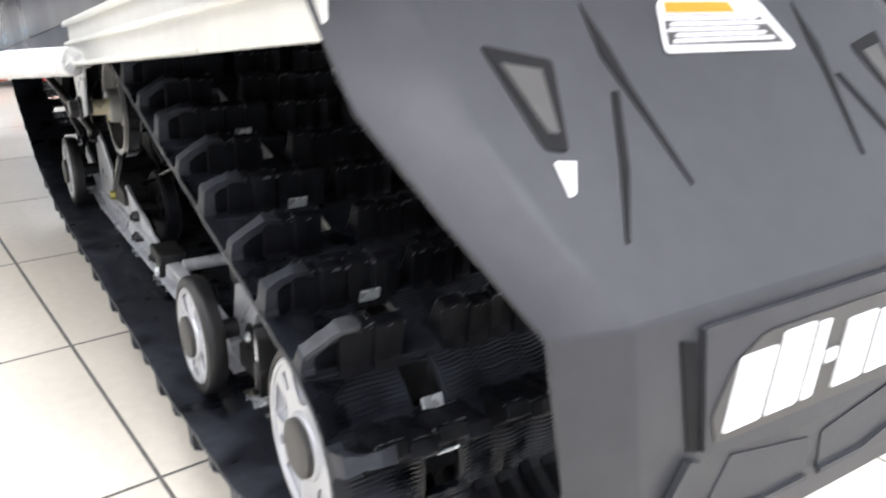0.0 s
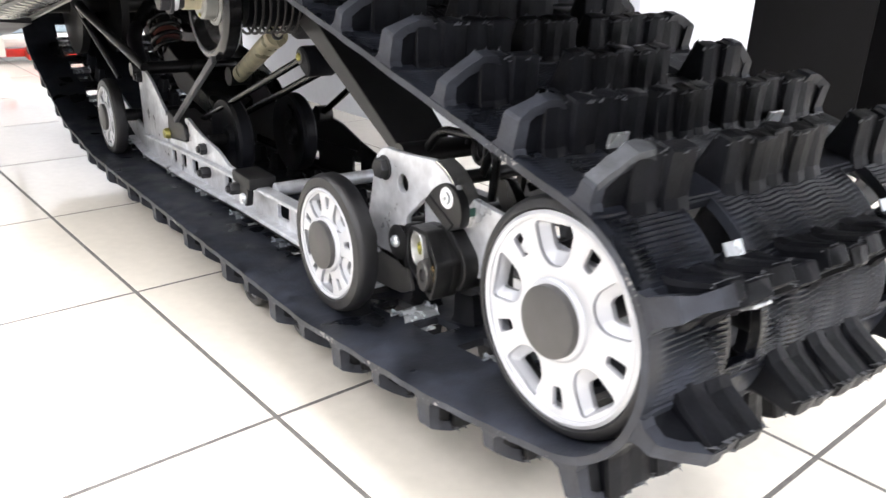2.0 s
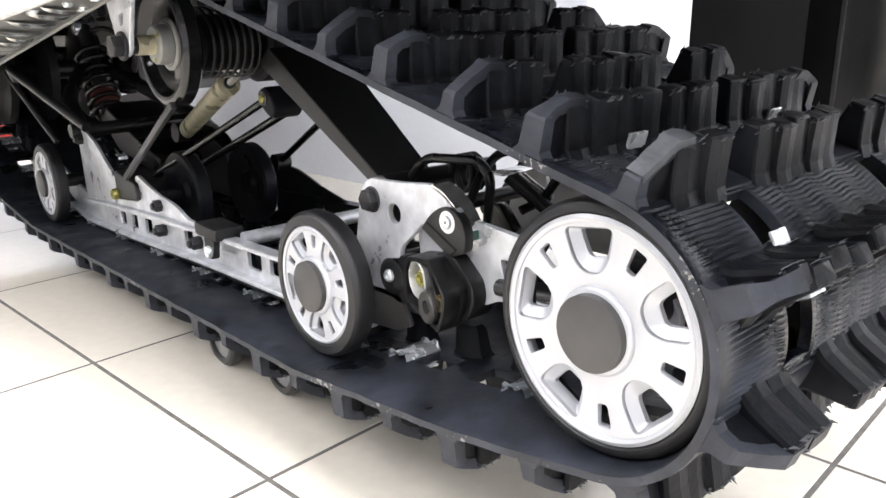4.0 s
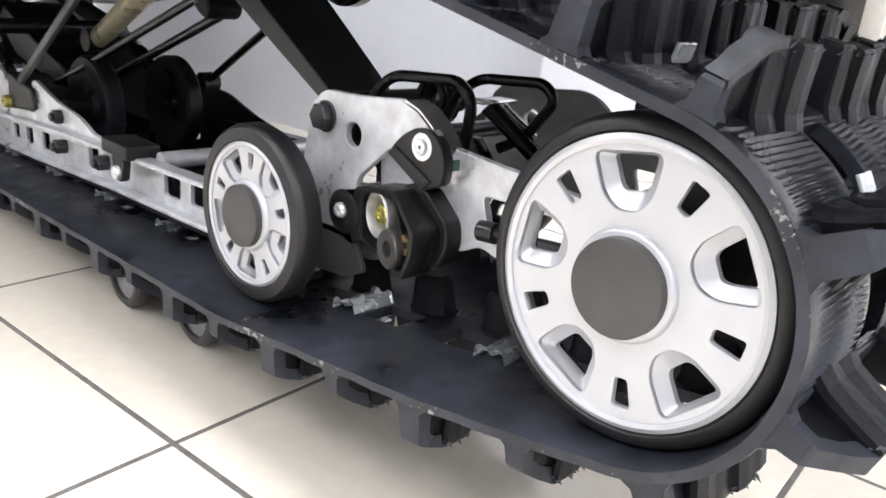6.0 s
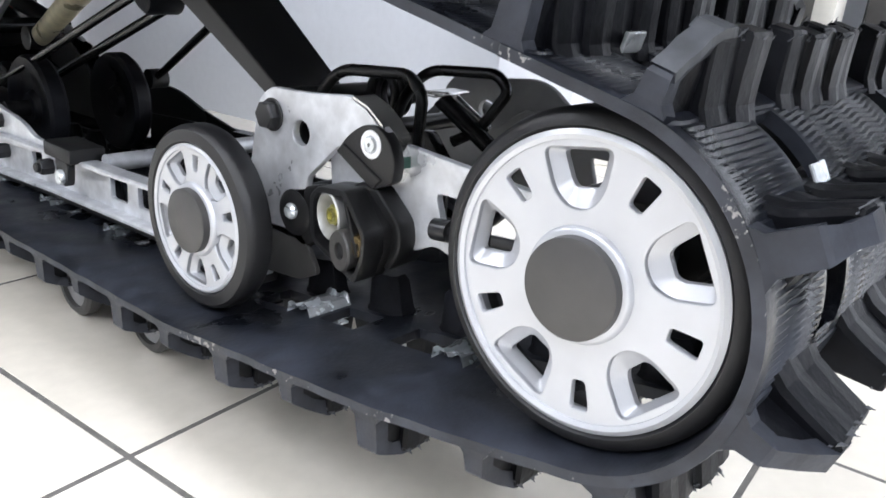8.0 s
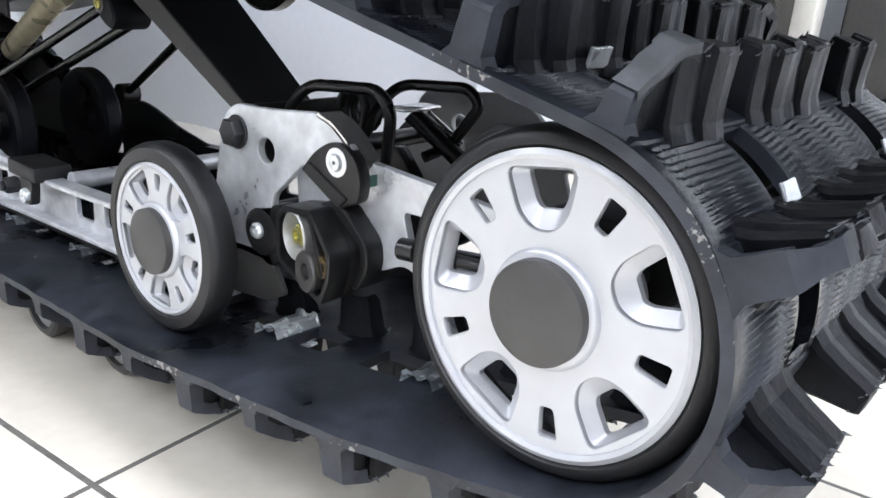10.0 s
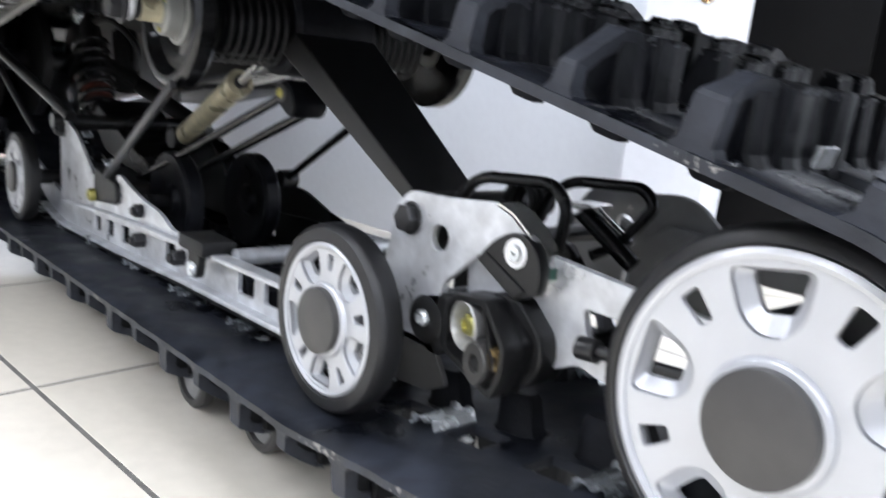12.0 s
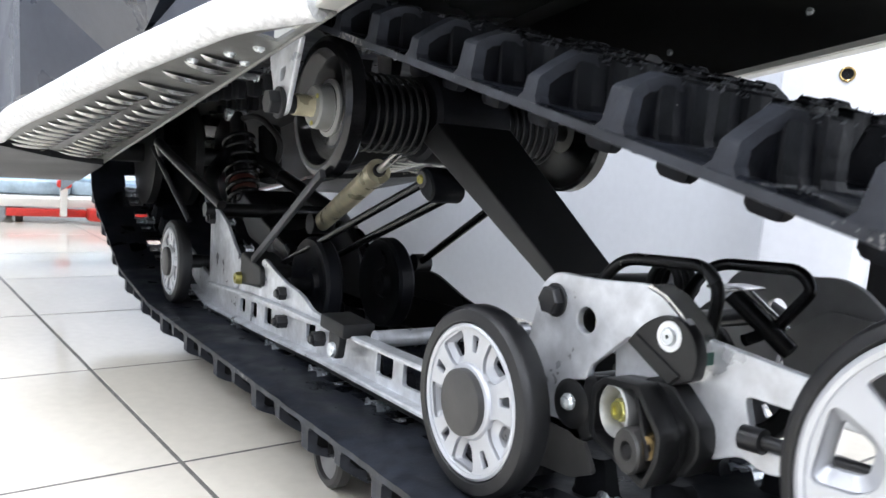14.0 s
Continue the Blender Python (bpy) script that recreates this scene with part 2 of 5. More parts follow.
# ---- the room ----
def tile_floor():
    floor = thing("floor", "cream glazed square floor tiles with thin grey joints", "floor", kind="structure")
    part("bed", box_bm(-6, 6, -5, 9, -0.06, -0.0005), GROUT, floor, "grey joint mortar", False)
    size, gap = 0.3985, 0.0040
    turn = pose(-0.202, 0.3625, 0, 0, 0, 5.6)
    h = size / 2 - gap / 2
    bm = bmesh.new()
    e = 0.0012
    low = [bm.verts.new((sx * h, sy * h, -0.012)) for sx, sy in ((-1, -1), (1, -1), (1, 1), (-1, 1))]
    mid = [bm.verts.new((sx * h, sy * h, -e)) for sx, sy in ((-1, -1), (1, -1), (1, 1), (-1, 1))]
    top = [bm.verts.new((sx * (h - e), sy * (h - e), 0)) for sx, sy in ((-1, -1), (1, -1), (1, 1), (-1, 1))]
    for k in range(4):
        j = (k + 1) % 4
        bm.faces.new((low[k], low[j], mid[j], mid[k]))
        bm.faces.new((mid[k], mid[j], top[j], top[k]))
    bm.faces.new(top)
    first = part("tile", bm, TILE, floor, smooth=False)
    me = first.data
    near, rest = [], []
    for i in range(-14, 15):
        for j in range(-14, 22):
            c = turn @ Vector(((i + 0.5) * size, (j + 0.5) * size, 0))
            (near if -2.2 < c.x < 1.9 and -1.2 < c.y < 5.6 else rest).append((i, j))
    near = near[:300]
    first.matrix_basis = turn @ pose((near[0][0] + 0.5) * size, (near[0][1] + 0.5) * size, 0)
    for i, j in near[1:]:
        t = new("tile", me)
        t.parent = floor
        t.matrix_basis = turn @ pose((i + 0.5) * size, (j + 0.5) * size, 0)
    verts, faces = [], []
    for i, j in rest:
        b = len(verts)
        for s, z in ((h, -0.012), (h - e, 0)):
            verts += [turn @ Vector(((i + 0.5) * size + sx * s, (j + 0.5) * size + sy * s, z)) for sx, sy in ((-1, -1), (1, -1), (1, 1), (-1, 1))]
        faces += [(b + 4, b + 5, b + 6, b + 7)] + [(b + k, b + (k + 1) % 4, b + 4 + (k + 1) % 4, b + 4 + k) for k in range(4)]
    far = bpy.data.meshes.new("far_tiles")
    far.from_pydata([tuple(v) for v in verts], [], faces)
    tagged(part("far_tiles", far, TILE, floor, smooth=False), kind="stuff")


SOCKET = 0.543  # height of the brass ring


def room():
    # the near wall runs along the tiles, behind the vehicle
    east = part("wall_east", box_bm(0, 0.12, 0.0, 8.4, 0, 3.0), PAINT, None, smooth=False)
    east.matrix_world = pose(0.745, 0.685, 0, 0, 0, 5.6)
    tagged(east, "smooth white painted showroom wall", "wall", kind="structure")
    tagged(part("wall_east_far", box_bm(2.6, 2.72, -5.0, 0.75, 0, 3.0), PAINT, None, smooth=False), "white painted wall behind the dark pillar", "wall", kind="structure")
    tagged(part("wall_return", box_bm(0.868, 2.6, 0.75, 0.85, 0, 3.0), PAINT, None, smooth=False), "short white painted return wall", "wall", kind="structure")
    tagged(part("wall_north", box_bm(-6, 2.72, 9.0, 9.12, 0, 3.0), PAINT, None, smooth=False), "white painted end wall of the showroom", "wall", kind="structure")
    tagged(part("wall_south", box_bm(-6, 2.72, -5.12, -5.0, 0, 3.0), PAINT, None, smooth=False), "white painted wall of the showroom", "wall", kind="structure")
    tagged(part("wall_west", box_bm(-6.12, -6, -5.12, 9.12, 0, 3.0), PAINT, None, smooth=False), "white painted side wall of the showroom", "wall", kind="structure")
    tagged(part("ceiling", box_bm(-6.12, 2.72, -5.12, 9.12, 3.0, 3.1), CEIL, None, smooth=False), "plain white showroom ceiling", "ceiling", kind="structure")
    pilaster = part("pilaster", box_bm(0, 0.37, 0, 0.14, 0, 3.0, 0.004), PILLAR, None, smooth=False)
    pilaster.matrix_world = pose(0.710, 0.556, 0, 0, 0, 25.0)
    tagged(pilaster, "pale grey painted wall pilaster", "pilaster", kind="structure")
    leaf = thing("dark_partition", "", "")
    part("panel", box_bm(0, 0.237, 0, 0.03, 0, 3.0, 0.003), DARKPANEL, leaf)
    part("skirting", box_bm(-0.004, 0.241, -0.010, 0.040, 0, 0.06, 0.003), SKIRT, leaf, "ivory skirting")
    leaf.matrix_world = pose(1.050, 0.715, 0, 0, 0, -50.7)
    tagged(leaf, "slim dark laminate partition beside the pilaster", "partition", kind="structure")
    pil = thing("pillar", "dark laminate square pillar with an ivory skirting", "pillar", kind="structure", at=(1.400, 0.541, 0))
    pil.rotation_euler = (0, 0, radians(5.6))
    part("shaft", box_bm(0, 0.60, 0, 0.15, 0, 3.0, 0.003), DARKPANEL, pil)
    part("corner_strip", box_bm(-0.0025, -0.0005, -0.0025, 0.008, 0.06, 3.0, 0.0004), STEEL, pil, "thin metal corner strip")
    part("skirting", box_bm(-0.012, 0.612, -0.012, 0.162, 0, 0.06, 0.003), SKIRT, pil, "ivory skirting")
    post = thing("door_post", "white painted upright post", "post", kind="structure")
    part("shaft", box_bm(2.03, 2.12, 0.548, 0.635, 0, 3.0, 0.004), SKIRT, post)
    part("plinth", box_bm(2.015, 2.135, 0.533, 0.648, 0, 0.08, 0.004), SKIRT, post, "ivory plinth")
    rack = thing("display_rack", "dark metal display rack with goods", "rack")
    for y in (0.06, 0.485):
        part("upright", box_bm(2.16, 2.20, y - 0.02, y + 0.02, 0, 1.9, 0.003), STEEL, rack)
    for k, z in enumerate((0.12, 0.50, 0.88, 1.26)):
        part("shelf", box_bm(2.10, 2.46, 0.04, 0.505, z, z + 0.025, 0.003), BLACK, rack)
        part("goods_box", box_bm(2.12, 2.40, 0.07 + 0.03 * k, 0.495 - 0.02 * k, z + 0.025, z + 0.31, 0.02), CAP if k % 2 == 0 else BLACK, rack)
    part("brass_cup", lathe_bm([(0.0, 0.006), (-0.010, 0.012), (-0.012, 0.022), (-0.006, 0.028), (0.0, 0.028)], 24, None, (2.12, 0.45, 0.66)), BRASS, rack, "brass cup on the rack")
    plug = thing("wall_socket", "small brass ring round a dark hole in the pilaster", "wall fitting", kind="structure")
    plug.matrix_world = pose(0.710, 0.556, 0, 0, 0, 25.0)
    part("ring", lathe_bm([(0.001, 0.0085), (-0.002, 0.0085), (-0.003, 0.0100), (-0.0025, 0.0115), (0.001, 0.0120)], 28, None, (0, 0.045, SOCKET)), BRASS, plug)
    part("hole", disc_bm(-0.0005, 0.002, 0.0087, 0.045, SOCKET, 24, 0.0004), BLACK, plug)
    for lx, ly in LAMPS:
        c = thing("ceiling_light", "flat white ceiling light panel, switched on", "ceiling light", "ceiling lights", at=(lx, ly, 3.0))
        part("frame", box_bm(-0.6, 0.6, -0.32, 0.32, -0.05, -0.001, 0.004), CEIL, c)
        part("diffuser", box_bm(-0.56, 0.56, -0.28, 0.28, -0.058, -0.05), DIFFUSER, c, "glowing white diffuser", False)


tile_floor()
room()


# ---- the snowmobile ----
# built at 1 / 1.0436 of its size and set in its place on the dolly
sled = thing("snowmobile", "utility snowmobile with bare rear suspension and black rubber track", "snowmobile", at=(0.0326, 0.0092, -0.0182))
sled.scale = (1.0436, 1.0436, 1.0436)

# the track runs round these wheels: centre y, z and radius of the belt's inner face
LOOP = [(-0.0018, 0.2615, 0.0780), (0.3045, 0.2098, 0.0672), (1.141, 0.172, 0.066), (1.36, 0.259, 0.14), (1.645, 0.325, 0.122), (0.573, 0.408, 0.0665)]
LEFT, RIGHT = -0.198, 0.134
BELT = 0.0065
PITCH_WANTED = 0.0693


def loop_pieces():
    """Straights and arcs of the belt, counter-clockwise seen with y to the right: (kind, data, length)."""
    n, pieces, touch = len(LOOP), [], []
    for i in range(n):
        (y0, z0, r0), (y1, z1, r1) = LOOP[i], LOOP[(i + 1) % n]
        d = Vector((y1 - y0, z1 - z0))
        base = math.atan2(d.y, d.x)
        nrm = base - math.pi / 2 + math.asin(max(-1, min(1, (r1 - r0) / d.length))) * -1
        u = Vector((math.cos(nrm), math.sin(nrm)))
        touch.append((Vector((y0, z0)) + u * r0, Vector((y1, z1)) + u * r1, nrm))
    for i in range(n):
        p, q, nrm = touch[i]
        pieces.append(("line", (p, q), (q - p).length))
        nxt = touch[(i + 1) % n][2]
        y, z, r = LOOP[(i + 1) % n]
        sweep = (nxt - nrm) % (2 * math.pi)
        pieces.append(("arc", (Vector((y, z)), r, nrm, sweep), sweep * (r + BELT)))
    return pieces


PIECES = loop_pieces()
LENGTH = sum(p[2] for p in PIECES)
ROWS = round(LENGTH / PITCH_WANTED)
if ROWS % 2:
    ROWS += 1
PITCH = LENGTH / ROWS


def along(s):
    """Point on the belt's inner face, its outward normal and its direction, at length s along the belt."""
    s %= LENGTH
    for kind, data, size in PIECES:
        if s <= size:
            break
        s -= size
    if kind == "line":
        p, q = data
        d = (q - p).normalized()
        return p + d * s, Vector((d.y, -d.x)), d
    c, r, a0, sweep = data
    a = a0 + sweep * s / size
    u = Vector((math.cos(a), math.sin(a)))
    return c + u * r, u, Vector((-u.y, u.x))


def nearest(y, z):
    """Length along the belt of the place whose normal meets the point (y, z)."""
    best = min(range(4000), key=lambda k: abs((Vector((y, z)) - along(k * LENGTH / 4000)[0]).dot(along(k * LENGTH / 4000)[2])) + (0 if (Vector((y, z)) - along(k * LENGTH / 4000)[0]).length < 0.05 else 1))
    return best * LENGTH / 4000


# an even lug row stands over the front of the rear wheel
PHASE = nearest(0.0372, 0.3797)


def sideways(p, u):
    """The slack track lies a little askew: its lower run stands off to the left."""
    a, b = (-0.05, 0.12) if u.y < 0 else (0.60, 1.30)
    t = max(0.0, min(1.0, (p.x - a) / (b - a)))
    return -0.0135 * t * t * (3 - 2 * t)


def on_belt(s, out=0.0):
    p, u, d = along(s)
    m = Matrix(((1, 0, 0, sideways(p, u)), (0, d.x, u.x, p.x + u.x * out), (0, d.y, u.y, p.y + u.y * out), (0, 0, 0, 1)))
    return m


HOLES = ((-0.1285, -0.1000), (0.0430, 0.0715))


def belt():
    per, cols = 80, [LEFT, LEFT + 0.004]
    x = LEFT + 0.012
    while x < RIGHT - 0.006:
        cols.append(x)
        x += 0.0060
    for pair in HOLES:
        cols += list(pair)
    cols = sorted(cols + [RIGHT - 0.004, RIGHT])
    cols = [c for i, c in enumerate(cols) if i == 0 or c - cols[i - 1] > 0.0028 or any(abs(c - v) < 1e-6 for pr in HOLES for v in pr)]
    count = per * ROWS
    verts, faces = [], []
    nc = len(cols)
    for k in range(count):
        s = PHASE + k * PITCH / per
        p, u, d = along(s)
        f = (k % per) / per
        for x in cols:
            rib = 0.0
            if LEFT + 0.016 < x < RIGHT - 0.016 and 0.19 < f < 0.82:
                # fine ribs that run straight at the sides and zigzag in the middle
                step = 3.4 * abs(((x * 27) % 1) * 2 - 1) if -0.09 < x < 0.036 else 0.5 * math.sin(x * 150)
                rib = -0.0002 + 0.00085 * math.cos(math.pi / 2 * (k + step))
                if any(abs(x - v) < 0.0045 for pair in HOLES for v in pair):
                    rib = 0.0004
            elif f < 0.17 or f > 0.84:
                rib = 0.0012
            ragged = 0.0012 * noise.noise(Vector((s * 40, x * 3, 0))) if x in (LEFT, RIGHT) else 0
            o = BELT + rib if x not in (LEFT, RIGHT) else BELT * 0.8
            # the rims flare outwards a little
            reach = max(0.0, 1 - min(x - LEFT, RIGHT - x) / 0.016)
            lift = 0.0022 * reach * reach
            side = sideways(p, u)
            verts.append((x + ragged + side, p.x + u.x * lift, p.y + u.y * lift))
            verts.append((x + ragged + side, p.x + u.x * (o + lift), p.y + u.y * (o + lift)))

    def solid(k, i):
        if i < 0 or i >= nc - 1:
            return False
        f = ((k % per) + 0.5) / per
        mid = (cols[i] + cols[i + 1]) / 2
        return not (0.21 < f < 0.73 and any(a < mid < b for a, b in HOLES))

    def v(k, i, o):
        return 2 * ((k % count) * nc + i) + o

    rim = []
    for k in range(count):
        for i in range(-1, nc):
            here = solid(k, i)
            if here:
                faces.append((v(k, i, 0), v(k, i + 1, 0), v(k + 1, i + 1, 0), v(k + 1, i, 0)))
                faces.append((v(k, i, 1), v(k + 1, i, 1), v(k + 1, i + 1, 1), v(k, i + 1, 1)))
                if not solid(k + 1, i):
                    faces.append((v(k + 1, i, 0), v(k + 1, i + 1, 0), v(k + 1, i + 1, 1), v(k + 1, i, 1)))
                if not solid(k - 1, i):
                    faces.append((v(k, i, 0), v(k, i, 1), v(k, i + 1, 1), v(k, i + 1, 0)))
            if here != solid(k, i + 1) and i + 1 < nc:
                if i == -1 or i == nc - 2:
                    rim.append(len(faces))
                faces.append((v(k, i + 1, 0), v(k, i + 1, 1), v(k + 1, i + 1, 1), v(k + 1, i + 1, 0)))
    me = bpy.data.meshes.new("drive_track")
    me.from_pydata(verts, [], faces)
    me.materials.append(BELTRUBBER)
    me.materials.append(RIMRUBBER)
    for f in rim:
        me.polygons[f].material_index = 1
    return part("drive_track", me, BELTRUBBER, sled, "black rubber drive track with tall lugs and window holes")


track = belt()
LUG = 0.0330


def lug_mesh(name, x0, x1, left_ramp=0.0, right_ramp=0.0, seed=0, kink=0.018, post=0.0046):
    """A tapered paddle of staggered columns; a flanged brace leads up to it from the belt's edge."""
    rng = random.Random(seed)
    bm = bmesh.new()
    body0, body1 = x0 + left_ramp, x1 - right_ramp
    n = max(2, round((body1 - body0) / 0.023))
    stations = []
    for k in range(n):
        a, b = body0 + (body1 - body0) * k / n, body0 + (body1 - body0) * (k + 1) / n
        shift = 0.0018 * (1 if k % 2 else -1)
        h = LUG * (1 - 0.05 * rng.random())
        stations += [(a + 0.0005, h - 0.0022, shift * 0.5, 0.80), (a + 0.0016, h - 0.0010 * rng.random(), shift, 1.02), (a + 0.5 * (b - a), h, shift, 1.10), (b - 0.0012, h - 0.0010 * rng.random(), shift, 0.98)]
    rows = []
    for x, h, sh, fat in stations:
        b, t = 0.0150 * fat, 0.0058 * fat
        jag = 0.0009 * (rng.random() - 0.5)
        rows.append([bm.verts.new(c) for c in ((x, -b * 1.12 + sh * 0.4, -0.003), (x, -b * 0.80 + sh * 0.7, h * 0.14), (x, -b * 0.62 + sh * 0.8, h * 0.45), (x, -t + sh, h - 0.0012), (x, -t * 0.8 + sh, h + jag),
                                               (x, t * 0.8 + sh, h - jag), (x, t + sh, h - 0.0012), (x, b * 0.62 + sh * 0.8, h * 0.45), (x, b * 0.80 + sh * 0.7, h * 0.14), (x, b * 1.12 + sh * 0.4, -0.003))])
    for a, b in zip(rows, rows[1:]):
        for i in range(9):
            bm.faces.new((a[i], a[i + 1], b[i + 1], b[i]))
        if rng.random() < 0.75:
            # slivers of moulding flash along the top edges
            for i in (3, 6):
                for _ in range(2):
                    p = a[i].co.lerp(b[i].co, rng.uniform(-0.3, 1.0))
                    q, tip = 0.0008 + 0.0016 * rng.random(), 0.0008 + 0.0030 * rng.random() ** 2
                    lean = (0.0012 if i == 6 else -0.0012) * rng.random()
                    tri = [bm.verts.new(p + Vector(c)) for c in ((-q, 0.0004, -0.0012), (q, 0.0004, -0.0012), (q, -0.0004, -0.0012), (-q, -0.0004, -0.0012), (q * 1.5, lean, tip))]
                    for c in ((0, 1, 4), (1, 2, 4), (2, 3, 4), (3, 0, 4)):
                        bm.faces.new([tri[k] for k in c]).material_index = 2
    bm.faces.new(rows[0])
    bm.faces.new(rows[-1])
    for edge, ramp, s in ((x0, left_ramp, 1), (x1, right_ramp, -1)):
        if not ramp:
            continue
        # flange: along the edge, up the post, over the kink and up the slant; (run, height, half width, depth)
        line = [(0.0005, -0.004, post + 0.009, 0.012), (0.0006, 0.001, post + 0.0048, 0.011), (0.0012, 0.005, post + 0.0014, 0.010), (0.0016, kink - 0.002, post + 0.0006, 0.009), (0.0030, kink, post, 0.009),
                (ramp * 0.55, (kink + LUG) * 0.51, 0.0046, 0.008), (ramp + 0.001, LUG + 0.0003, 0.0052, 0.010), (ramp + 0.012, LUG + 0.0006, 0.0060, 0.010)]
        rings = []
        for run, h, w, deep in line:
            x = edge + s * run
            inx, inz = (s * deep, 0) if h < kink - 0.001 else (s * deep * 0.6, -deep * 0.7)
            rings.append([bm.verts.new(c) for c in ((x, -w, h), (x, w, h), (x + inx, w * 0.92, h + inz), (x + inx, -w * 0.92, h + inz))])
        for a, b in zip(rings, rings[1:]):
            for i in range(4):
                bm.faces.new((a[i], a[(i + 1) % 4], b[(i + 1) % 4], b[i]))
        bm.faces.new(rings[0])
        bm.faces.new(rings[-1])
        for ring in rings:
            for v in ring:
                for f in v.link_faces:
                    f.material_index = 1
        # thin web behind the flange
        web = [(0.004, -0.003), (0.004, kink - 0.004), (ramp * 0.55 + 0.004, (kink + LUG) * 0.46), (ramp + 0.004, LUG * 0.94), (ramp + 0.004, -0.003)]
        lo = [bm.verts.new((edge + s * r, -0.0030 - 0.004 * (h < 0), h)) for r, h in web]
        hi = [bm.verts.new((edge + s * r, 0.0030 + 0.004 * (h < 0), h)) for r, h in web]
        bm.faces.new(lo)
        bm.faces.new(hi)
        for i in range(5):
            bm.faces.new((lo[i], lo[(i + 1) % 5], hi[(i + 1) % 5], hi[i]))
    me = bpy.data.meshes.new(name)
    bmesh.ops.recalc_face_normals(bm, faces=bm.faces)
    bm.to_mesh(me)
    bm.free()
    me.materials.append(RUBBER)
    me.materials.append(BRACE)
    me.materials.append(WORN)
    return me


LUGS = [
    [lug_mesh("lug", LEFT, -0.088, 0.022, 0, 1, 0.0245, 0.0068), lug_mesh("lug", -0.074, -0.016, 0, 0, 2), lug_mesh("lug", -0.002, RIGHT, 0, 0.022, 3, 0.0245, 0.0068)],
    [lug_mesh("lug", LEFT, -0.121, 0.027, 0, 4, 0.0165), lug_mesh("lug", -0.088, 0.020, 0, 0, 5), lug_mesh("lug", 0.060, RIGHT, 0, 0.027, 6, 0.0165)],
]
# a rounded rubber tooth on the belt's inner face: (height, half width, half length)
tooth_bm = bmesh.new()
rings = []
for h, w, d in ((0.001, 0.0125, 0.0185), (-0.003, 0.0105, 0.0160), (-0.0230, 0.0085, 0.0135), (-0.0265, 0.0066, 0.0105)):
    rings.append([tooth_bm.verts.new((w * cx, d * cy, h)) for cx, cy in ((-1, -0.6), (-0.6, -1), (0.6, -1), (1, -0.6), (1, 0.6), (0.6, 1), (-0.6, 1), (-1, 0.6))])
for p, q in zip(rings, rings[1:]):
    for i in range(8):
        tooth_bm.faces.new((p[i], p[(i + 1) % 8], q[(i + 1) % 8], q[i]))
tooth_bm.faces.new(rings[-1])
tooth = bpy.data.meshes.new("drive_tooth")
bmesh.ops.recalc_face_normals(tooth_bm, faces=tooth_bm.faces)
tooth_bm.to_mesh(tooth)
tooth_bm.free()
tooth.shade_smooth()
tooth.set_sharp_from_angle(angle=radians(40))
tooth.materials.append(RUBBER)

# folded sheet clip round the bar between two windows: (along, height) of the sheet
clip_bm = bmesh.new()
fold = [(-0.0125, BELT + 0.0022), (-0.0130, -0.001), (-0.0105, -0.0052), (-0.0065, -0.0062), (-0.0030, -0.0036), (0.0005, -0.0030), (0.0030, -0.0052), (0.0075, -0.0058), (0.0110, -0.0040), (0.0130, -0.001), (0.0125, BELT + 0.0022)]
strip = []
for x, flare in ((-0.0185, -0.0035), (-0.0165, 0.0), (-0.006, 0.0006), (0.004, -0.0008), (0.0165, 0.0), (0.0185, -0.0035)):
    strip.append([clip_bm.verts.new((x, y * (1.0 + 6 * x * 0.5), z + (flare if 1 < i < 9 else 0))) for i, (y, z) in enumerate(fold)])
for a, b in zip(strip, strip[1:]):
    for i in range(len(fold) - 1):
        clip_bm.faces.new((a[i], a[i + 1], b[i + 1], b[i]))
bmesh.ops.solidify(clip_bm, geom=list(clip_bm.faces), thickness=0.0012)
box_bm(-0.0085, 0.0085, -0.0220, -0.0125, BELT + 0.0006, BELT + 0.0024, 0.0006, clip_bm)
box_bm(-0.0088, 0.0088, 0.0150, 0.0175, BELT + 0.0002, BELT + 0.0105, 0.0006, clip_bm)
clip = bpy.data.meshes.new("track_clip")
bmesh.ops.recalc_face_normals(clip_bm, faces=clip_bm.faces)
clip_bm.to_mesh(clip)
clip_bm.free()
clip.materials.append(ZINC)

def row_at(k):
    """Where row k of the lugs sits along the belt; the slack upper run lies a little ahead of an even spacing."""
    n = ROWS - k
    slack = 0.045 * min(n, 5) * max(0.0, min(1.0, (22 - n) / 12))
    return PHASE + (k - slack) * PITCH


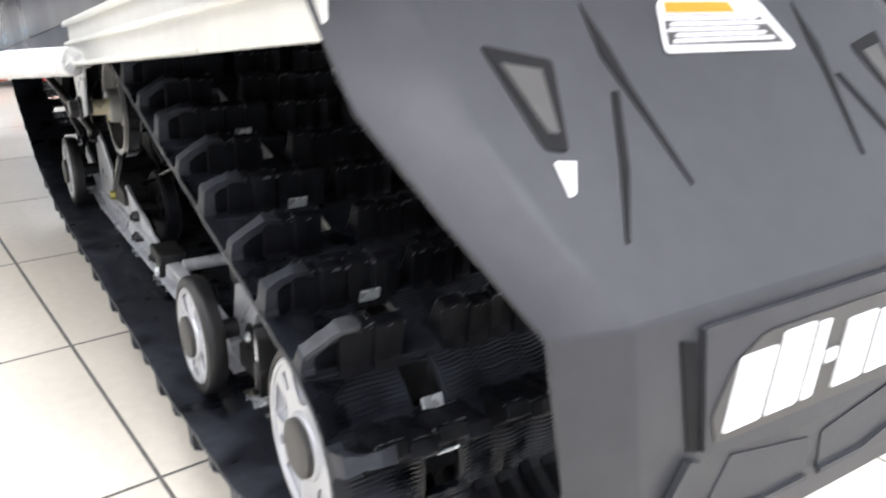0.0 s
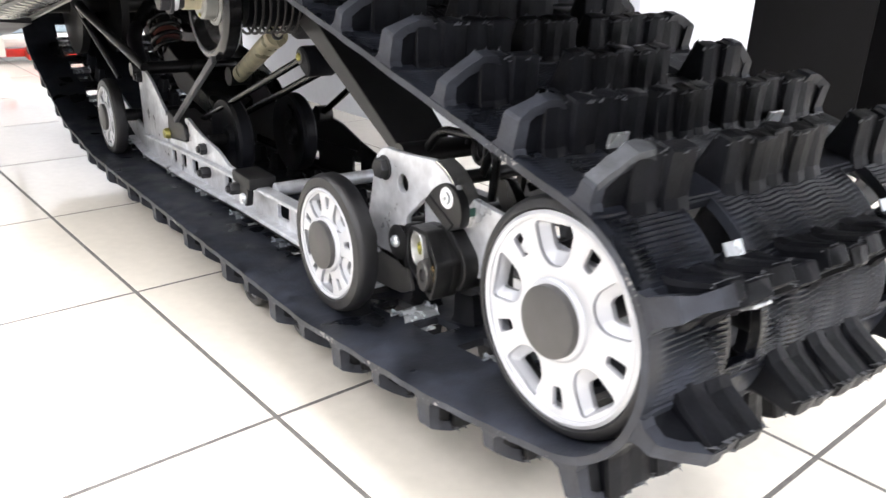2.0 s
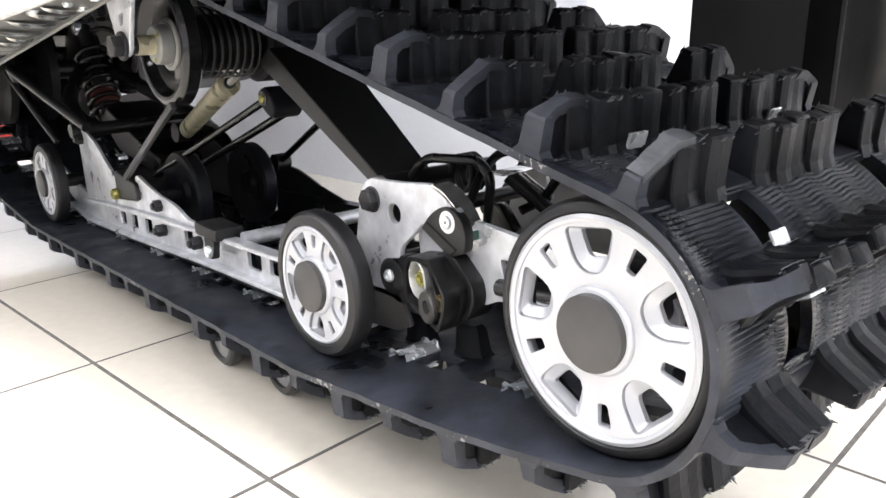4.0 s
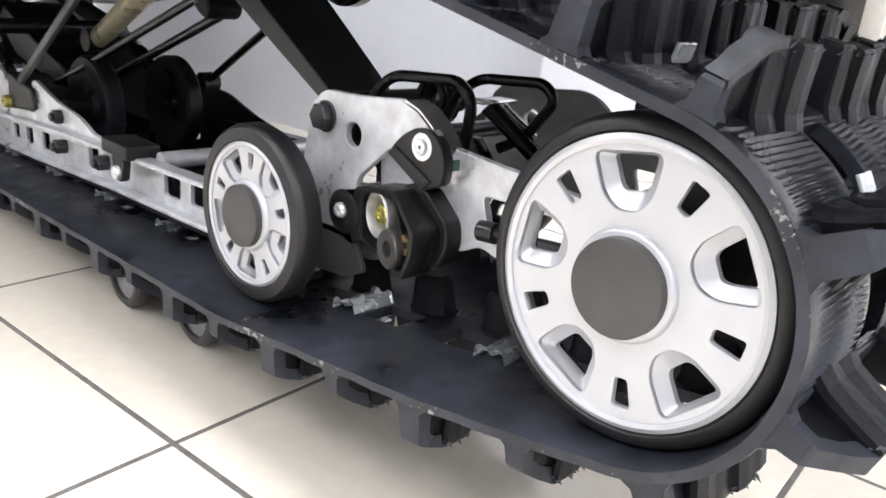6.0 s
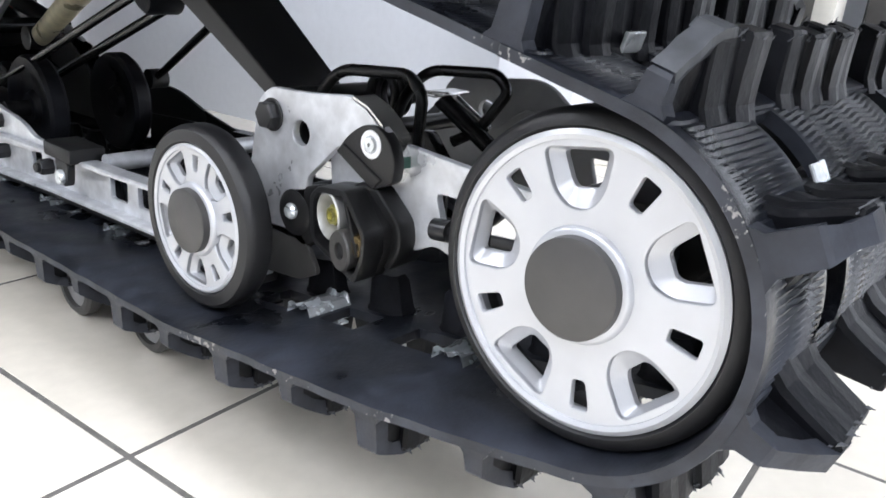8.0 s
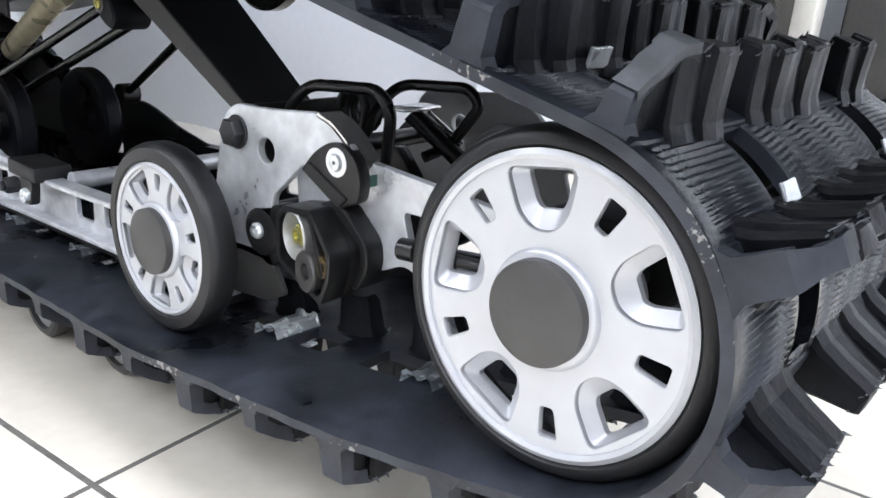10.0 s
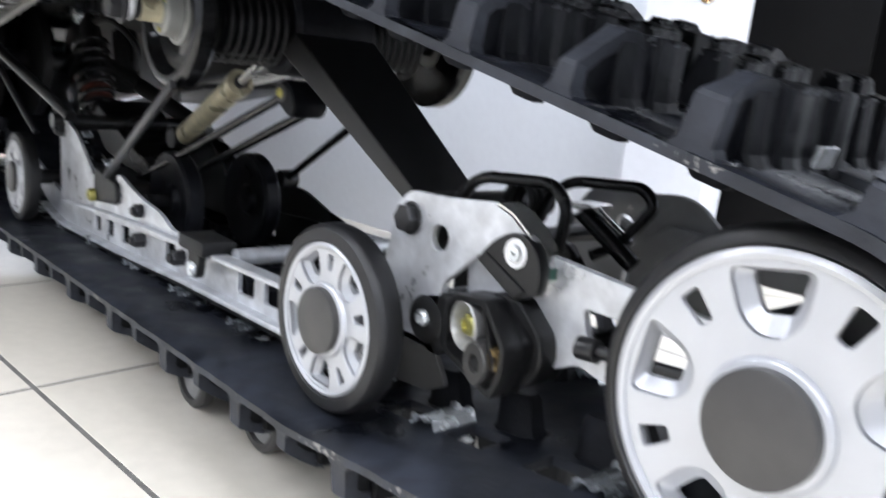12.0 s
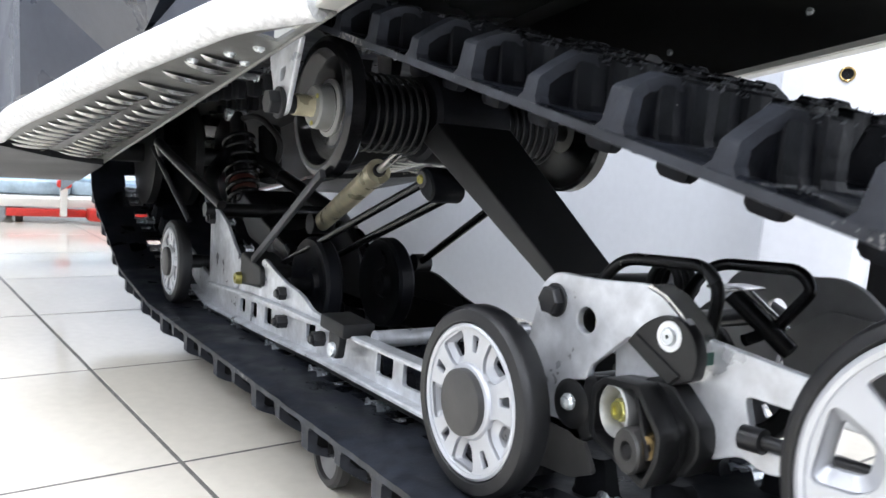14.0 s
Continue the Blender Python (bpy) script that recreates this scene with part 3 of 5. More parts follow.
for k in range(ROWS):
    for me in LUGS[k % 2]:
        part("lug", me, RUBBER, track, smooth=False).matrix_basis = on_belt(row_at(k), BELT)
    if k == 1:
        # the scuffed brace of one lug
        bm = bmesh.new()
        ring = []
        for run, h, w in ((0.0024, 0.0175, 0.0052), (0.009, 0.0220, 0.0048), (0.015, 0.0262, 0.0054), (0.021, 0.0302, 0.0048), (0.027, 0.0340, 0.0058), (0.034, 0.0348, 0.0062), (0.040, 0.0346, 0.0052), (0.043, 0.0342, 0.0024)):
            w += 0.0003
            ring.append([bm.verts.new(c) for c in ((LEFT + run, -w, h), (LEFT + run, w, h), (LEFT + run + 0.002, w + 0.0003, h - 0.004), (LEFT + run + 0.002, -w - 0.0003, h - 0.004))])
        for p, q in zip(ring, ring[1:]):
            for i in range(4):
                bm.faces.new((p[i], p[(i + 1) % 4], q[(i + 1) % 4], q[i]))
        part("scuff", bm, WORN, track, "pale scuffed lug brace", False).matrix_basis = on_belt(row_at(k), BELT)
    for x in (-0.083, 0.034):
        ob = new("drive_tooth", tooth)
        ob.parent = track
        ob.matrix_basis = on_belt(row_at(k) + 0.35 * PITCH) @ pose(x, 0, 0)
    if k % 2 == 0:
        for x in (-0.1143, 0.0573):
            ob = new("track_clip", clip)
            ob.parent = track
            ob.matrix_basis = on_belt(row_at(k) - 0.03 * PITCH) @ pose(x, 0, 0)
            ob["label"] = "shiny zinc-plated track clip"


# ---- wheels ----
def polar(r, deg):
    return Vector((r * math.cos(radians(deg)), r * math.sin(radians(deg))))


def spoked_wheel(y, z, x, r_tyre, r_rim, r_cap, slot_deg, name, label):
    """A rim with five dished windows and five slots between them, a rubber tyre and a flat cap. x: the rim's face."""
    w = new(name)
    w.parent = sled
    w["label"] = label
    w.location = (x, y, z)
    s = r_rim / 0.069
    width = 0.024 if r_rim > 0.06 else 0.019
    prof = [(0.002, r_rim - 0.001), (-0.002, r_rim + 0.0015), (-0.001, r_tyre - 0.0035), (0.0015, r_tyre - 0.001), (0.005, r_tyre), (width - 0.005, r_tyre),
            (width - 0.001, r_tyre - 0.002), (width, r_rim), (width - 0.004, r_rim - 0.004), (0.006, r_rim - 0.004)]
    part("tyre", lathe_bm(prof, 96), TYRE, w, "black rubber tyre")
    lip = r_rim * 0.965
    holes, bm = [], bmesh.new()
    for k in range(5):
        a = slot_deg + 72 * k
        # narrow slot
        holes.append(rounded([polar(0.045 * s, a - 4.2), polar(0.0595 * s, a - 4.6), polar(0.0595 * s, a + 4.6), polar(0.045 * s, a + 4.2)], 0.002 * s))
        # dished window
        b = a + 36
        outer = rounded([polar(0.0345 * s, b - 9), polar(0.0345 * s, b + 9), polar(0.043 * s, b + 17), polar(0.0635 * s, b + 16.5), polar(0.0635 * s, b - 16.5), polar(0.043 * s, b - 17)], 0.006 * s)
        inner = rounded([polar(0.0425 * s, b - 7), polar(0.0425 * s, b + 7), polar(0.046 * s, b + 9.5), polar(0.0600 * s, b + 11), polar(0.0600 * s, b - 11), polar(0.046 * s, b - 9.5)], 0.003 * s)
        holes.append(outer)
        rows = []
        for loop, depth in ((outer, 0.0006), (outer, 0.003), (inner, 0.0075 * s), (inner, 0.011 * s)):
            rows.append([bm.verts.new((depth, p.x, p.y)) for p in loop])
        n = len(outer)
        for p, q in zip(rows, rows[1:]):
            for i in range(n):
                bm.faces.new((p[i], p[(i + 1) % n], q[(i + 1) % n], q[i]))
    face = sheet_mesh("rim_face", circle(0, 0, lip, 96), holes, 0.002, 0.004, 0.0007)
    bm.from_mesh(face)
    bpy.data.meshes.remove(face)
    # outer lip, well and hub
    lathe_bm([(-0.0012, lip - 0.002), (-0.0022, lip), (-0.001, r_rim), (0.012, r_rim - 0.0008), (0.012, lip - 0.003), (0.004, lip - 0.003)], 96, bm)
    lathe_bm([(0.0, r_cap * 1.15), (-0.0022, r_cap * 1.11), (-0.003, r_cap * 1.06), (-0.003, r_cap * 0.9), (0.016, r_cap * 0.9), (0.016, r_cap * 1.15)], 64, bm)
    part("rim", bm, RIM, w, "silver painted rim with windows")
    part("cap", lathe_bm([(-0.0085, 1e-4), (-0.0088, r_cap * 0.9), (-0.0078, r_cap * 0.98), (0.002, r_cap), (0.002, 1e-4)], 64), CAP, w, "flat dark grey hub cap")
    part("axle_end", disc_bm(0.004, 0.05, 0.011, 0, 0, 24), STEEL, w, "dark axle end")
    return w


FACE = -0.182
AXIS = -0.0315  # middle plane of the track and suspension
for side in (1, -1):
    for spec in ((-0.0008, 0.2612, 0.0776, 0.0685, 0.0236, -99, "rear_idler_wheel", "large silver rear idler wheel"),
                 (0.3045, 0.2098, 0.0655, 0.0528, 0.0230, 164, "idler_wheel", "small silver idler wheel"),
                 (1.141, 0.172, 0.0655, 0.0528, 0.0230, 20, "idler_wheel", "small silver idler wheel")):
        y, z, rt, rr, rc, deg, nm, lab = spec
        w = spoked_wheel(y, z, FACE if side == 1 else 2 * AXIS - FACE, rt, rr, rc, deg, nm, lab)
        if side == -1:
            w.rotation_euler = (0, 0, math.pi)


# ---- rear suspension ----
def sub(name, label=""):
    ob = new(name)
    ob.parent = sled
    if label:
        ob["label"] = label
    return ob


def to_mesh(bm):
    me = bpy.data.meshes.new("piece")
    bmesh.ops.recalc_face_normals(bm, faces=bm.faces)
    bm.to_mesh(me)
    bm.free()
    return me


# side plates that carry the rear arm
plate_outline = rounded([(0.306, 0.250), (0.298, 0.290, 0.010), (0.285, 0.302, 0.008), (0.243, 0.3035, 0.02), (0.203, 0.3085, 0.02), (0.186, 0.304, 0.012), (0.167, 0.290, 0.010),
                         (0.160, 0.279, 0.010), (0.170, 0.264), (0.212, 0.275), (0.243, 0.247), (0.248, 0.210), (0.254, 0.199), (0.318, 0.199)], 0.004)
plate_holes = [circle(0.2502, 0.2757, 0.0085)]
arm_outline = rounded([(0.228, 0.216), (0.234, 0.262), (0.200, 0.286), (0.163, 0.2835), (0.112, 0.280), (0.03, 0.274), (-0.012, 0.270, 0.016), (-0.020, 0.250, 0.016), (-0.008, 0.234, 0.012), (0.060, 0.231),
                       (0.100, 0.228), (0.120, 0.222, 0.01), (0.135, 0.227, 0.01), (0.152, 0.218)], 0.004)
arm_slot = rounded([(0.1375, 0.2595), (0.045, 0.261), (0.040, 0.238), (0.129, 0.2355)], 0.005)
rail_outline = rounded([(0.288, 0.162), (0.427, 0.1545), (0.634, 0.1445), (0.834, 0.132), (1.07, 0.121), (1.16, 0.133, 0.03), (1.26, 0.172), (1.25, 0.196), (1.12, 0.166, 0.03),
                        (1.065, 0.155), (0.887, 0.170), (0.742, 0.179), (0.571, 0.186), (0.433, 0.193), (0.288, 0.199)], 0.004)


def window_slot(y, z, w, h):
    return rounded([(y - w / 2, z - h / 2 + 0.0015), (y + w / 2, z - h / 2 - 0.001), (y + w / 2, z + h / 2 - 0.001), (y - w / 2, z + h / 2 + 0.0015)], 0.004)


rail_holes = [window_slot(0.929, 0.1475, 0.022, 0.019), window_slot(0.882, 0.150, 0.024, 0.020), window_slot(0.828, 0.153, 0.026, 0.021), window_slot(0.690, 0.163, 0.026, 0.022),
              window_slot(0.513, 0.172, 0.032, 0.021), window_slot(0.462, 0.1755, 0.032, 0.021), window_slot(0.40, 0.178, 0.030, 0.021)]
bracket_outline = rounded([(1.086, 0.268, 0.006), (1.050, 0.270, 0.006), (1.008, 0.256), (0.960, 0.225, 0.02), (0.925, 0.206), (0.934, 0.178), (0.960, 0.160), (1.079, 0.150)], 0.004)
hump_outline = rounded([(0.628, 0.182), (0.632, 0.190), (0.680, 0.1905, 0.01), (0.712, 0.203, 0.02), (0.765, 0.208, 0.02), (0.805, 0.217, 0.01), (0.838, 0.226, 0.004), (0.850, 0.222, 0.004), (0.842, 0.200), (0.846, 0.186),
                        (0.930, 0.180), (0.945, 0.160), (0.70, 0.172)], 0.003)
far_outline = rounded([(0.60, 0.182), (0.69, 0.199, 0.01), (0.755, 0.218, 0.02), (0.90, 0.222, 0.02), (0.944, 0.218, 0.01), (0.982, 0.248, 0.01), (1.04, 0.258, 0.01), (1.16, 0.25), (1.20, 0.17), (0.9, 0.15), (0.70, 0.165)], 0.003)


def droop(points):
    """The rails' front end hangs a little lower."""
    return [Vector((p[0], p[1] - 0.005 * max(0.0, min(1.0, (p[0] - 0.6) / 0.45)))) for p in points]


rail_outline, bracket_outline, hump_outline, far_outline = (droop(p) for p in (rail_outline, bracket_outline, hump_outline, far_outline))
rail_holes = [droop(p) for p in rail_holes]

# the right-hand rail, pivot plate, side plate and arm get darker colours than the left
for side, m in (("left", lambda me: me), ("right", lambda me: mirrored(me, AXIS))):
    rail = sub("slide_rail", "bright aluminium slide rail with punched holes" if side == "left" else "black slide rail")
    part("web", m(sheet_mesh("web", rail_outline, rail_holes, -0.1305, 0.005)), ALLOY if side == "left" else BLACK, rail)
    for nm, edge in (("top_flange", [(0.288, 0.1985), (0.433, 0.1925), (0.571, 0.1855), (0.742, 0.1785), (0.887, 0.1695), (1.065, 0.1545)]),
                     ("bottom_flange", [(0.288, 0.1615), (0.427, 0.154), (0.634, 0.144), (0.834, 0.1315), (1.07, 0.1205), (1.16, 0.1325)])):
        bm = bmesh.new()
        rows = [[bm.verts.new((x, y, z + dz)) for x, dz in ((-0.128, 0.0), (-0.128, 0.0035), (-0.1435, 0.0035), (-0.145, 0.002), (-0.145, -0.0005), (-0.1425, -0.0005))] for y, z in droop(edge)]
        for a, b in zip(rows, rows[1:]):
            for i in range(6):
                bm.faces.new((a[i], a[(i + 1) % 6], b[(i + 1) % 6], b[i]))
        bm.faces.new(rows[0])
        bm.faces.new(rows[-1])
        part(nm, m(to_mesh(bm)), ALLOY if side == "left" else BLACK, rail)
    sl = sub("slide_shoe", "black plastic slide shoe under the rail")
    bm = bmesh.new()
    edge = [(0.29, 0.154), (0.427, 0.1465), (0.634, 0.1365), (0.834, 0.124), (1.07, 0.1135), (1.15, 0.122)]
    rows = [[bm.verts.new((x, y, z + dz)) for x, dz in ((-0.123, 0), (-0.140, 0), (-0.142, 0.0085), (-0.121, 0.0085))] for y, z in droop(edge)]
    for a, b in zip(rows, rows[1:]):
        for i in range(4):
            bm.faces.new((a[i], a[(i + 1) % 4], b[(i + 1) % 4], b[i]))
    bm.faces.new(rows[0])
    bm.faces.new(rows[-1])
    part("shoe", m(to_mesh(bm)), PLASTIC, sl)
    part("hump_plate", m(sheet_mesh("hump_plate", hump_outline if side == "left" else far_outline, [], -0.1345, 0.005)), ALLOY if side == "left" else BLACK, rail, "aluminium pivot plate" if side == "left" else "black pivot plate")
    part("front_bracket", m(sheet_mesh("front_bracket", bracket_outline, [circle(1.066, 0.256, 0.006)], -0.1345, 0.005)), ALLOY, rail, "upright aluminium bracket")
    if side == "left":
        for y, z in droop([(0.766, 0.160), (0.764, 0.195), (0.654, 0.165), (1.066, 0.254)]):
            bm = hex_bm(-0.146, -0.130, 0.0085, y, z)
            disc_bm(-0.150, -0.145, 0.005, y, z, 16, 0.001, bm)
            part("bolt", bm, STEEL, rail, "black hex bolt")
    sp = sub("side_plate", "raw aluminium side plate of the rear suspension")
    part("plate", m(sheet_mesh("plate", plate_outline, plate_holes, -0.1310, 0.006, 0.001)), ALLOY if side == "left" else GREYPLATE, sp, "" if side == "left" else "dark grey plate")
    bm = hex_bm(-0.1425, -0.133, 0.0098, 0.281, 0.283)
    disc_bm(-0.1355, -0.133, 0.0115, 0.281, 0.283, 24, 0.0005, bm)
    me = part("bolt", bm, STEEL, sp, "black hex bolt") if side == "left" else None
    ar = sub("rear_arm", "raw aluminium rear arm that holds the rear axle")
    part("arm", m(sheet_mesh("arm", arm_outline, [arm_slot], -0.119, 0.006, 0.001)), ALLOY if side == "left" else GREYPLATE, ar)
    if side == "left":
        bm = rod_bm((-0.1286, 0.126, 0.2411), (-0.124, 0.045, 0.2475), 0.0036)
        part("adjuster_screw", bm, STEEL, ar, "black threaded adjuster screw")
        part("adjuster_head", rod_bm((-0.1288, 0.1305, 0.2405), (-0.1283, 0.1185, 0.2415), 0.0066, 20), STEEL, ar)

# folded bright lip and sticker on the plate's rear edge
bm = bmesh.new()
lip = [(0.200, 0.3085), (0.187, 0.3045), (0.175, 0.2965), (0.167, 0.2885), (0.161, 0.279), (0.160, 0.270), (0.164, 0.261)]
rows = [[bm.verts.new((x, y, z)) for x in (-0.134, -0.116)] + [bm.verts.new((x, y + 0.002, z - 0.002)) for x in (-0.116, -0.134)] for y, z in lip]
for a, b in zip(rows, rows[1:]):
    for i in range(4):
        bm.faces.new((a[i], a[(i + 1) % 4], b[(i + 1) % 4], b[i]))
part("folded_lip", bm, BRIGHT, sled, "bright folded plate lip")
GREEN = shader("green_sticker", (0.02, 0.10, 0.07), 0.4, bump=0.0)
bm = bmesh.new()
v = [bm.verts.new(c) for c in ((-0.131, 0.1598, 0.2775), (-0.119, 0.1598, 0.2775), (-0.119, 0.1594, 0.2705), (-0.131, 0.1594, 0.2705))]
bm.faces.new(v)
part("sticker", bm, GREEN, sled, "small dark green sticker")

# clamp with a white-washered bolt
clamp = sub("clamp", "black split clamp with a large pale washer")
outline = rounded([(0.2095, 0.274), (0.200, 0.2855, 0.008), (0.186, 0.294, 0.014), (0.1735, 0.2945, 0.014), (0.163, 0.287, 0.012), (0.158, 0.275, 0.010), (0.160, 0.262), (0.176, 0.2545)], 0.003)
part("body", sheet_mesh("body", outline, [], -0.1325, 0.009, 0.001), PLASTIC, clamp)
outline = rounded([(0.210, 0.2725), (0.2035, 0.2790), (0.168, 0.2625), (0.1755, 0.255)], 0.002)
part("jaw", sheet_mesh("jaw", outline, [], -0.1325, 0.012, 0.0012), PLASTIC, clamp)
part("washer", lathe_bm([(-0.1405, 0.0035), (-0.141, 0.0085), (-0.1395, 0.0098), (-0.137, 0.0098), (-0.137, 0.0035)], 32, None, (0.0035, 0.1795, 0.2825)), WHITE, clamp, "pale grey washer")
part("bolt", lathe_bm([(-0.1425, 0.0012), (-0.1425, 0.0045), (-0.141, 0.0055), (-0.137, 0.0055), (-0.137, 0.0012)], 24, None, (0.0035, 0.1795, 0.2825)), ZINC, clamp)

# rubber block with a cup, bolts and a boss
CUP = shader("dull_silver_steel", (0.42, 0.42, 0.41), 0.42, metal=0.5, grain=0.08, stain=0.15, stain_scale=60)
blk = sub("stop_block", "black plastic adjuster block with bolts")
front = rounded([(0.2335, 0.238), (0.222, 0.2475, 0.006), (0.184, 0.2545, 0.004), (0.158, 0.2345, 0.004), (0.158, 0.220, 0.006), (0.168, 0.199, 0.004), (0.2325, 0.207, 0.010)], 0.004)
inner = rounded([(0.2265, 0.2365), (0.219, 0.2435), (0.186, 0.2500), (0.1625, 0.2325), (0.1625, 0.2205), (0.1705, 0.2040), (0.2260, 0.2110)], 0.004)
side_face = rounded([(0.196, 0.2545), (0.174, 0.2560), (0.153, 0.238, 0.006), (0.1505, 0.222, 0.008), (0.161, 0.204, 0.006), (0.18, 0.21)], 0.004)


def canted(me):
    """The block's face stands out further towards its rear end."""
    me.transform(Matrix(((1, 0.27, 0, -0.27 * 0.232), (0, 1, 0, 0), (0, 0, 1, 0), (0, 0, 0, 1))))
    return me


part("rim", canted(sheet_mesh("rim", front, [inner], -0.131, 0.018, 0.001)), PLASTIC, blk)
part("back", canted(sheet_mesh("back", front, [], -0.1195, 0.010, 0.001)), PLASTIC, blk)
part("side", sheet_mesh("side", side_face, [], -0.1225, 0.026, 0.002), PLASTIC, blk)
# wall between the cup's pocket and the brass nut's pocket
part("pocket_wall", canted(sheet_mesh("pocket_wall", rounded([(0.190, 0.2515), (0.1865, 0.2525), (0.166, 0.2175), (0.170, 0.2155)], 0.001), [], -0.1315, 0.015, 0.0006)), PLASTIC, blk)
part("cup", canted(to_mesh(lathe_bm([(-0.139, 0.0158), (-0.140, 0.0148), (-0.1385, 0.0138), (-0.1285, 0.0110), (-0.1275, 0.001), (-0.125, 0.001), (-0.125, 0.0158)], 40, None, (0, 0.2068, 0.2312)))), CUP, blk, "dull silver cup washer")
bm = hex_bm(-0.1345, -0.127, 0.0072, 0.2085, 0.2303)
lathe_bm([(-0.1365, 0.0030), (-0.1365, 0.0054), (-0.134, 0.0058), (-0.134, 0.0030)], 20, bm, (0, 0.2085, 0.2303))
part("cup_bolt", canted(to_mesh(bm)), OLIVE, blk, "yellow zinc bolt")
bm = lathe_bm([(-0.1385, 0.0052), (-0.1425, 0.0058), (-0.143, 0.0122), (-0.1415, 0.0132), (-0.131, 0.0132), (-0.131, 0.001), (-0.1385, 0.001)], 36, None, (0, 0.1855, 0.2155))
part("boss", canted(to_mesh(bm)), CAP, blk, "grey round boss")
part("boss_bolt", canted(to_mesh(hex_bm(-0.1415, -0.135, 0.0048, 0.1855, 0.2155))), STEEL, blk)
bm = lathe_bm([(-0.1385, 0.0022), (-0.139, 0.0065), (-0.136, 0.0080), (-0.130, 0.0080), (-0.130, 0.0022)], 12, None, (0, 0.1685, 0.2235))
part("brass_nut", canted(to_mesh(bm)), BRASS, blk, "small brass nut")
bm = lathe_bm([(-0.1365, 0.001), (-0.1365, 0.0125), (-0.134, 0.0165), (-0.120, 0.0175), (-0.120, 0.001)], 36, None, (0, 0.2565, 0.2185))
part("side_boss", bm, PLASTIC, blk)
part("side_bolt", lathe_bm([(-0.1415, 0.0008), (-0.1405, 0.0042), (-0.1385, 0.0058), (-0.136, 0.0058), (-0.136, 0.0008)], 20, None, (0, 0.2555, 0.2205)), ZINC, blk, "silver button-head bolt")
outline = rounded([(0.266, 0.234), (0.234, 0.243), (0.232, 0.204), (0.246, 0.195), (0.268, 0.204)], 0.005)
part("link", sheet_mesh("link", outline, [], -0.127, 0.014, 0.0015), PLASTIC, blk)
part("lower_bracket", sheet_mesh("lower_bracket", rounded([(0.300, 0.204), (0.248, 0.206), (0.236, 0.190), (0.230, 0.180), (0.250, 0.170), (0.300, 0.164)], 0.004), [], -0.132, 0.004), CAP, blk, "thin dark grey bracket")

# rail clamp and cross tube
rc = sub("rail_clamp", "black plastic clamp on the slide rail")
part("body", box_bm(-0.154, -0.118, 0.563, 0.620, 0.1865, 0.2015, 0.003), PLASTIC, rc)
part("ear", sheet_mesh("ear", rounded([(0.570, 0.188), (0.598, 0.188), (0.594, 0.163), (0.575, 0.163)], 0.006), [], -0.149, 0.008, 0.001), PLASTIC, rc)
part("bolt", lathe_bm([(-0.157, 0.001), (-0.157, 0.0065), (-0.155, 0.0075), (-0.150, 0.0075), (-0.150, 0.001)], 24, None, (0, 0.584, 0.1715)), ZINC, rc, "pale round bolt")
part("cross_tube", rod_bm((-0.128, 0.545, 0.190), (0.060, 0.545, 0.190), 0.0085, 20), ALLOY, sled, "bright aluminium cross tube")
part("front_cross_tube", rod_bm((-0.15, 1.075, 0.262), (0.082, 1.075, 0.262), 0.011, 16), BLACK, sled, "black cross tube")
part("rear_axle", rod_bm((-0.17, -0.0018, 0.2615), (0.11, -0.0018, 0.2615), 0.011, 20), STEEL, sled, "dark rear axle")
part("middle_axle", rod_bm((-0.17, 0.3045, 0.2098), (0.11, 0.3045, 0.2098), 0.010, 20), STEEL, sled)
part("front_axle", rod_bm((-0.17, 1.141, 0.172), (0.11, 1.141, 0.172), 0.010, 20), STEEL, sled)

# black inner bogie wheels on their axle
for x in (-0.0945, 0.003):
    w = sub("bogie_wheel", "plain black bogie wheel")
    prof = [(-0.010, 0.006), (-0.010, 0.016), (-0.004, 0.020), (-0.004, 0.036), (-0.010, 0.048), (-0.011, 0.0555), (-0.007, 0.0585), (0.007, 0.0585), (0.011, 0.0555), (0.010, 0.048), (0.004, 0.036), (0.004, 0.020), (0.010, 0.016), (0.010, 0.006)]
    part("disc", lathe_bm(prof, 64, None, (x, 0.770, 0.2026)), RUBBER, w)
    part("bearing", lathe_bm([(-0.0105, 0.002), (-0.0105, 0.012), (0.0105, 0.012), (0.0105, 0.002)], 32, None, (x, 0.770, 0.2026)), RUBBER, w)
part("bogie_axle", rod_bm((-0.13, 0.770, 0.2026), (-0.082, 0.770, 0.2026), 0.009), BLACK, sled)

part("bogie_plate", sheet_mesh("bogie_plate", rounded([(1.03, 0.253), (0.966, 0.2512), (0.913, 0.2196), (0.880, 0.155), (1.03, 0.150)], 0.006), [], 0.035, 0.004), PLASTIC, sled, "black plate beyond the bogie wheels")
# slab added to darken the space of black lumps below the shock
part("dark_filler", sheet_mesh("dark_filler", rounded([(1.00, 0.210), (1.12, 0.240), (1.26, 0.285), (1.28, 0.26), (1.20, 0.205), (1.02, 0.180)], 0.01), [], 0.012, 0.10, 0.004), BLACK, sled, "added black slab for the dark lumps below the shock")
# pivot block at the hump plate, rods and links
pv = sub("pivot_block", "black pivot block with a yellow bolt")
part("body", sheet_mesh("body", rounded([(0.918, 0.222), (0.836, 0.212), (0.832, 0.188), (0.918, 0.176)], 0.008), [], -0.120, 0.045, 0.003), PLASTIC, pv)
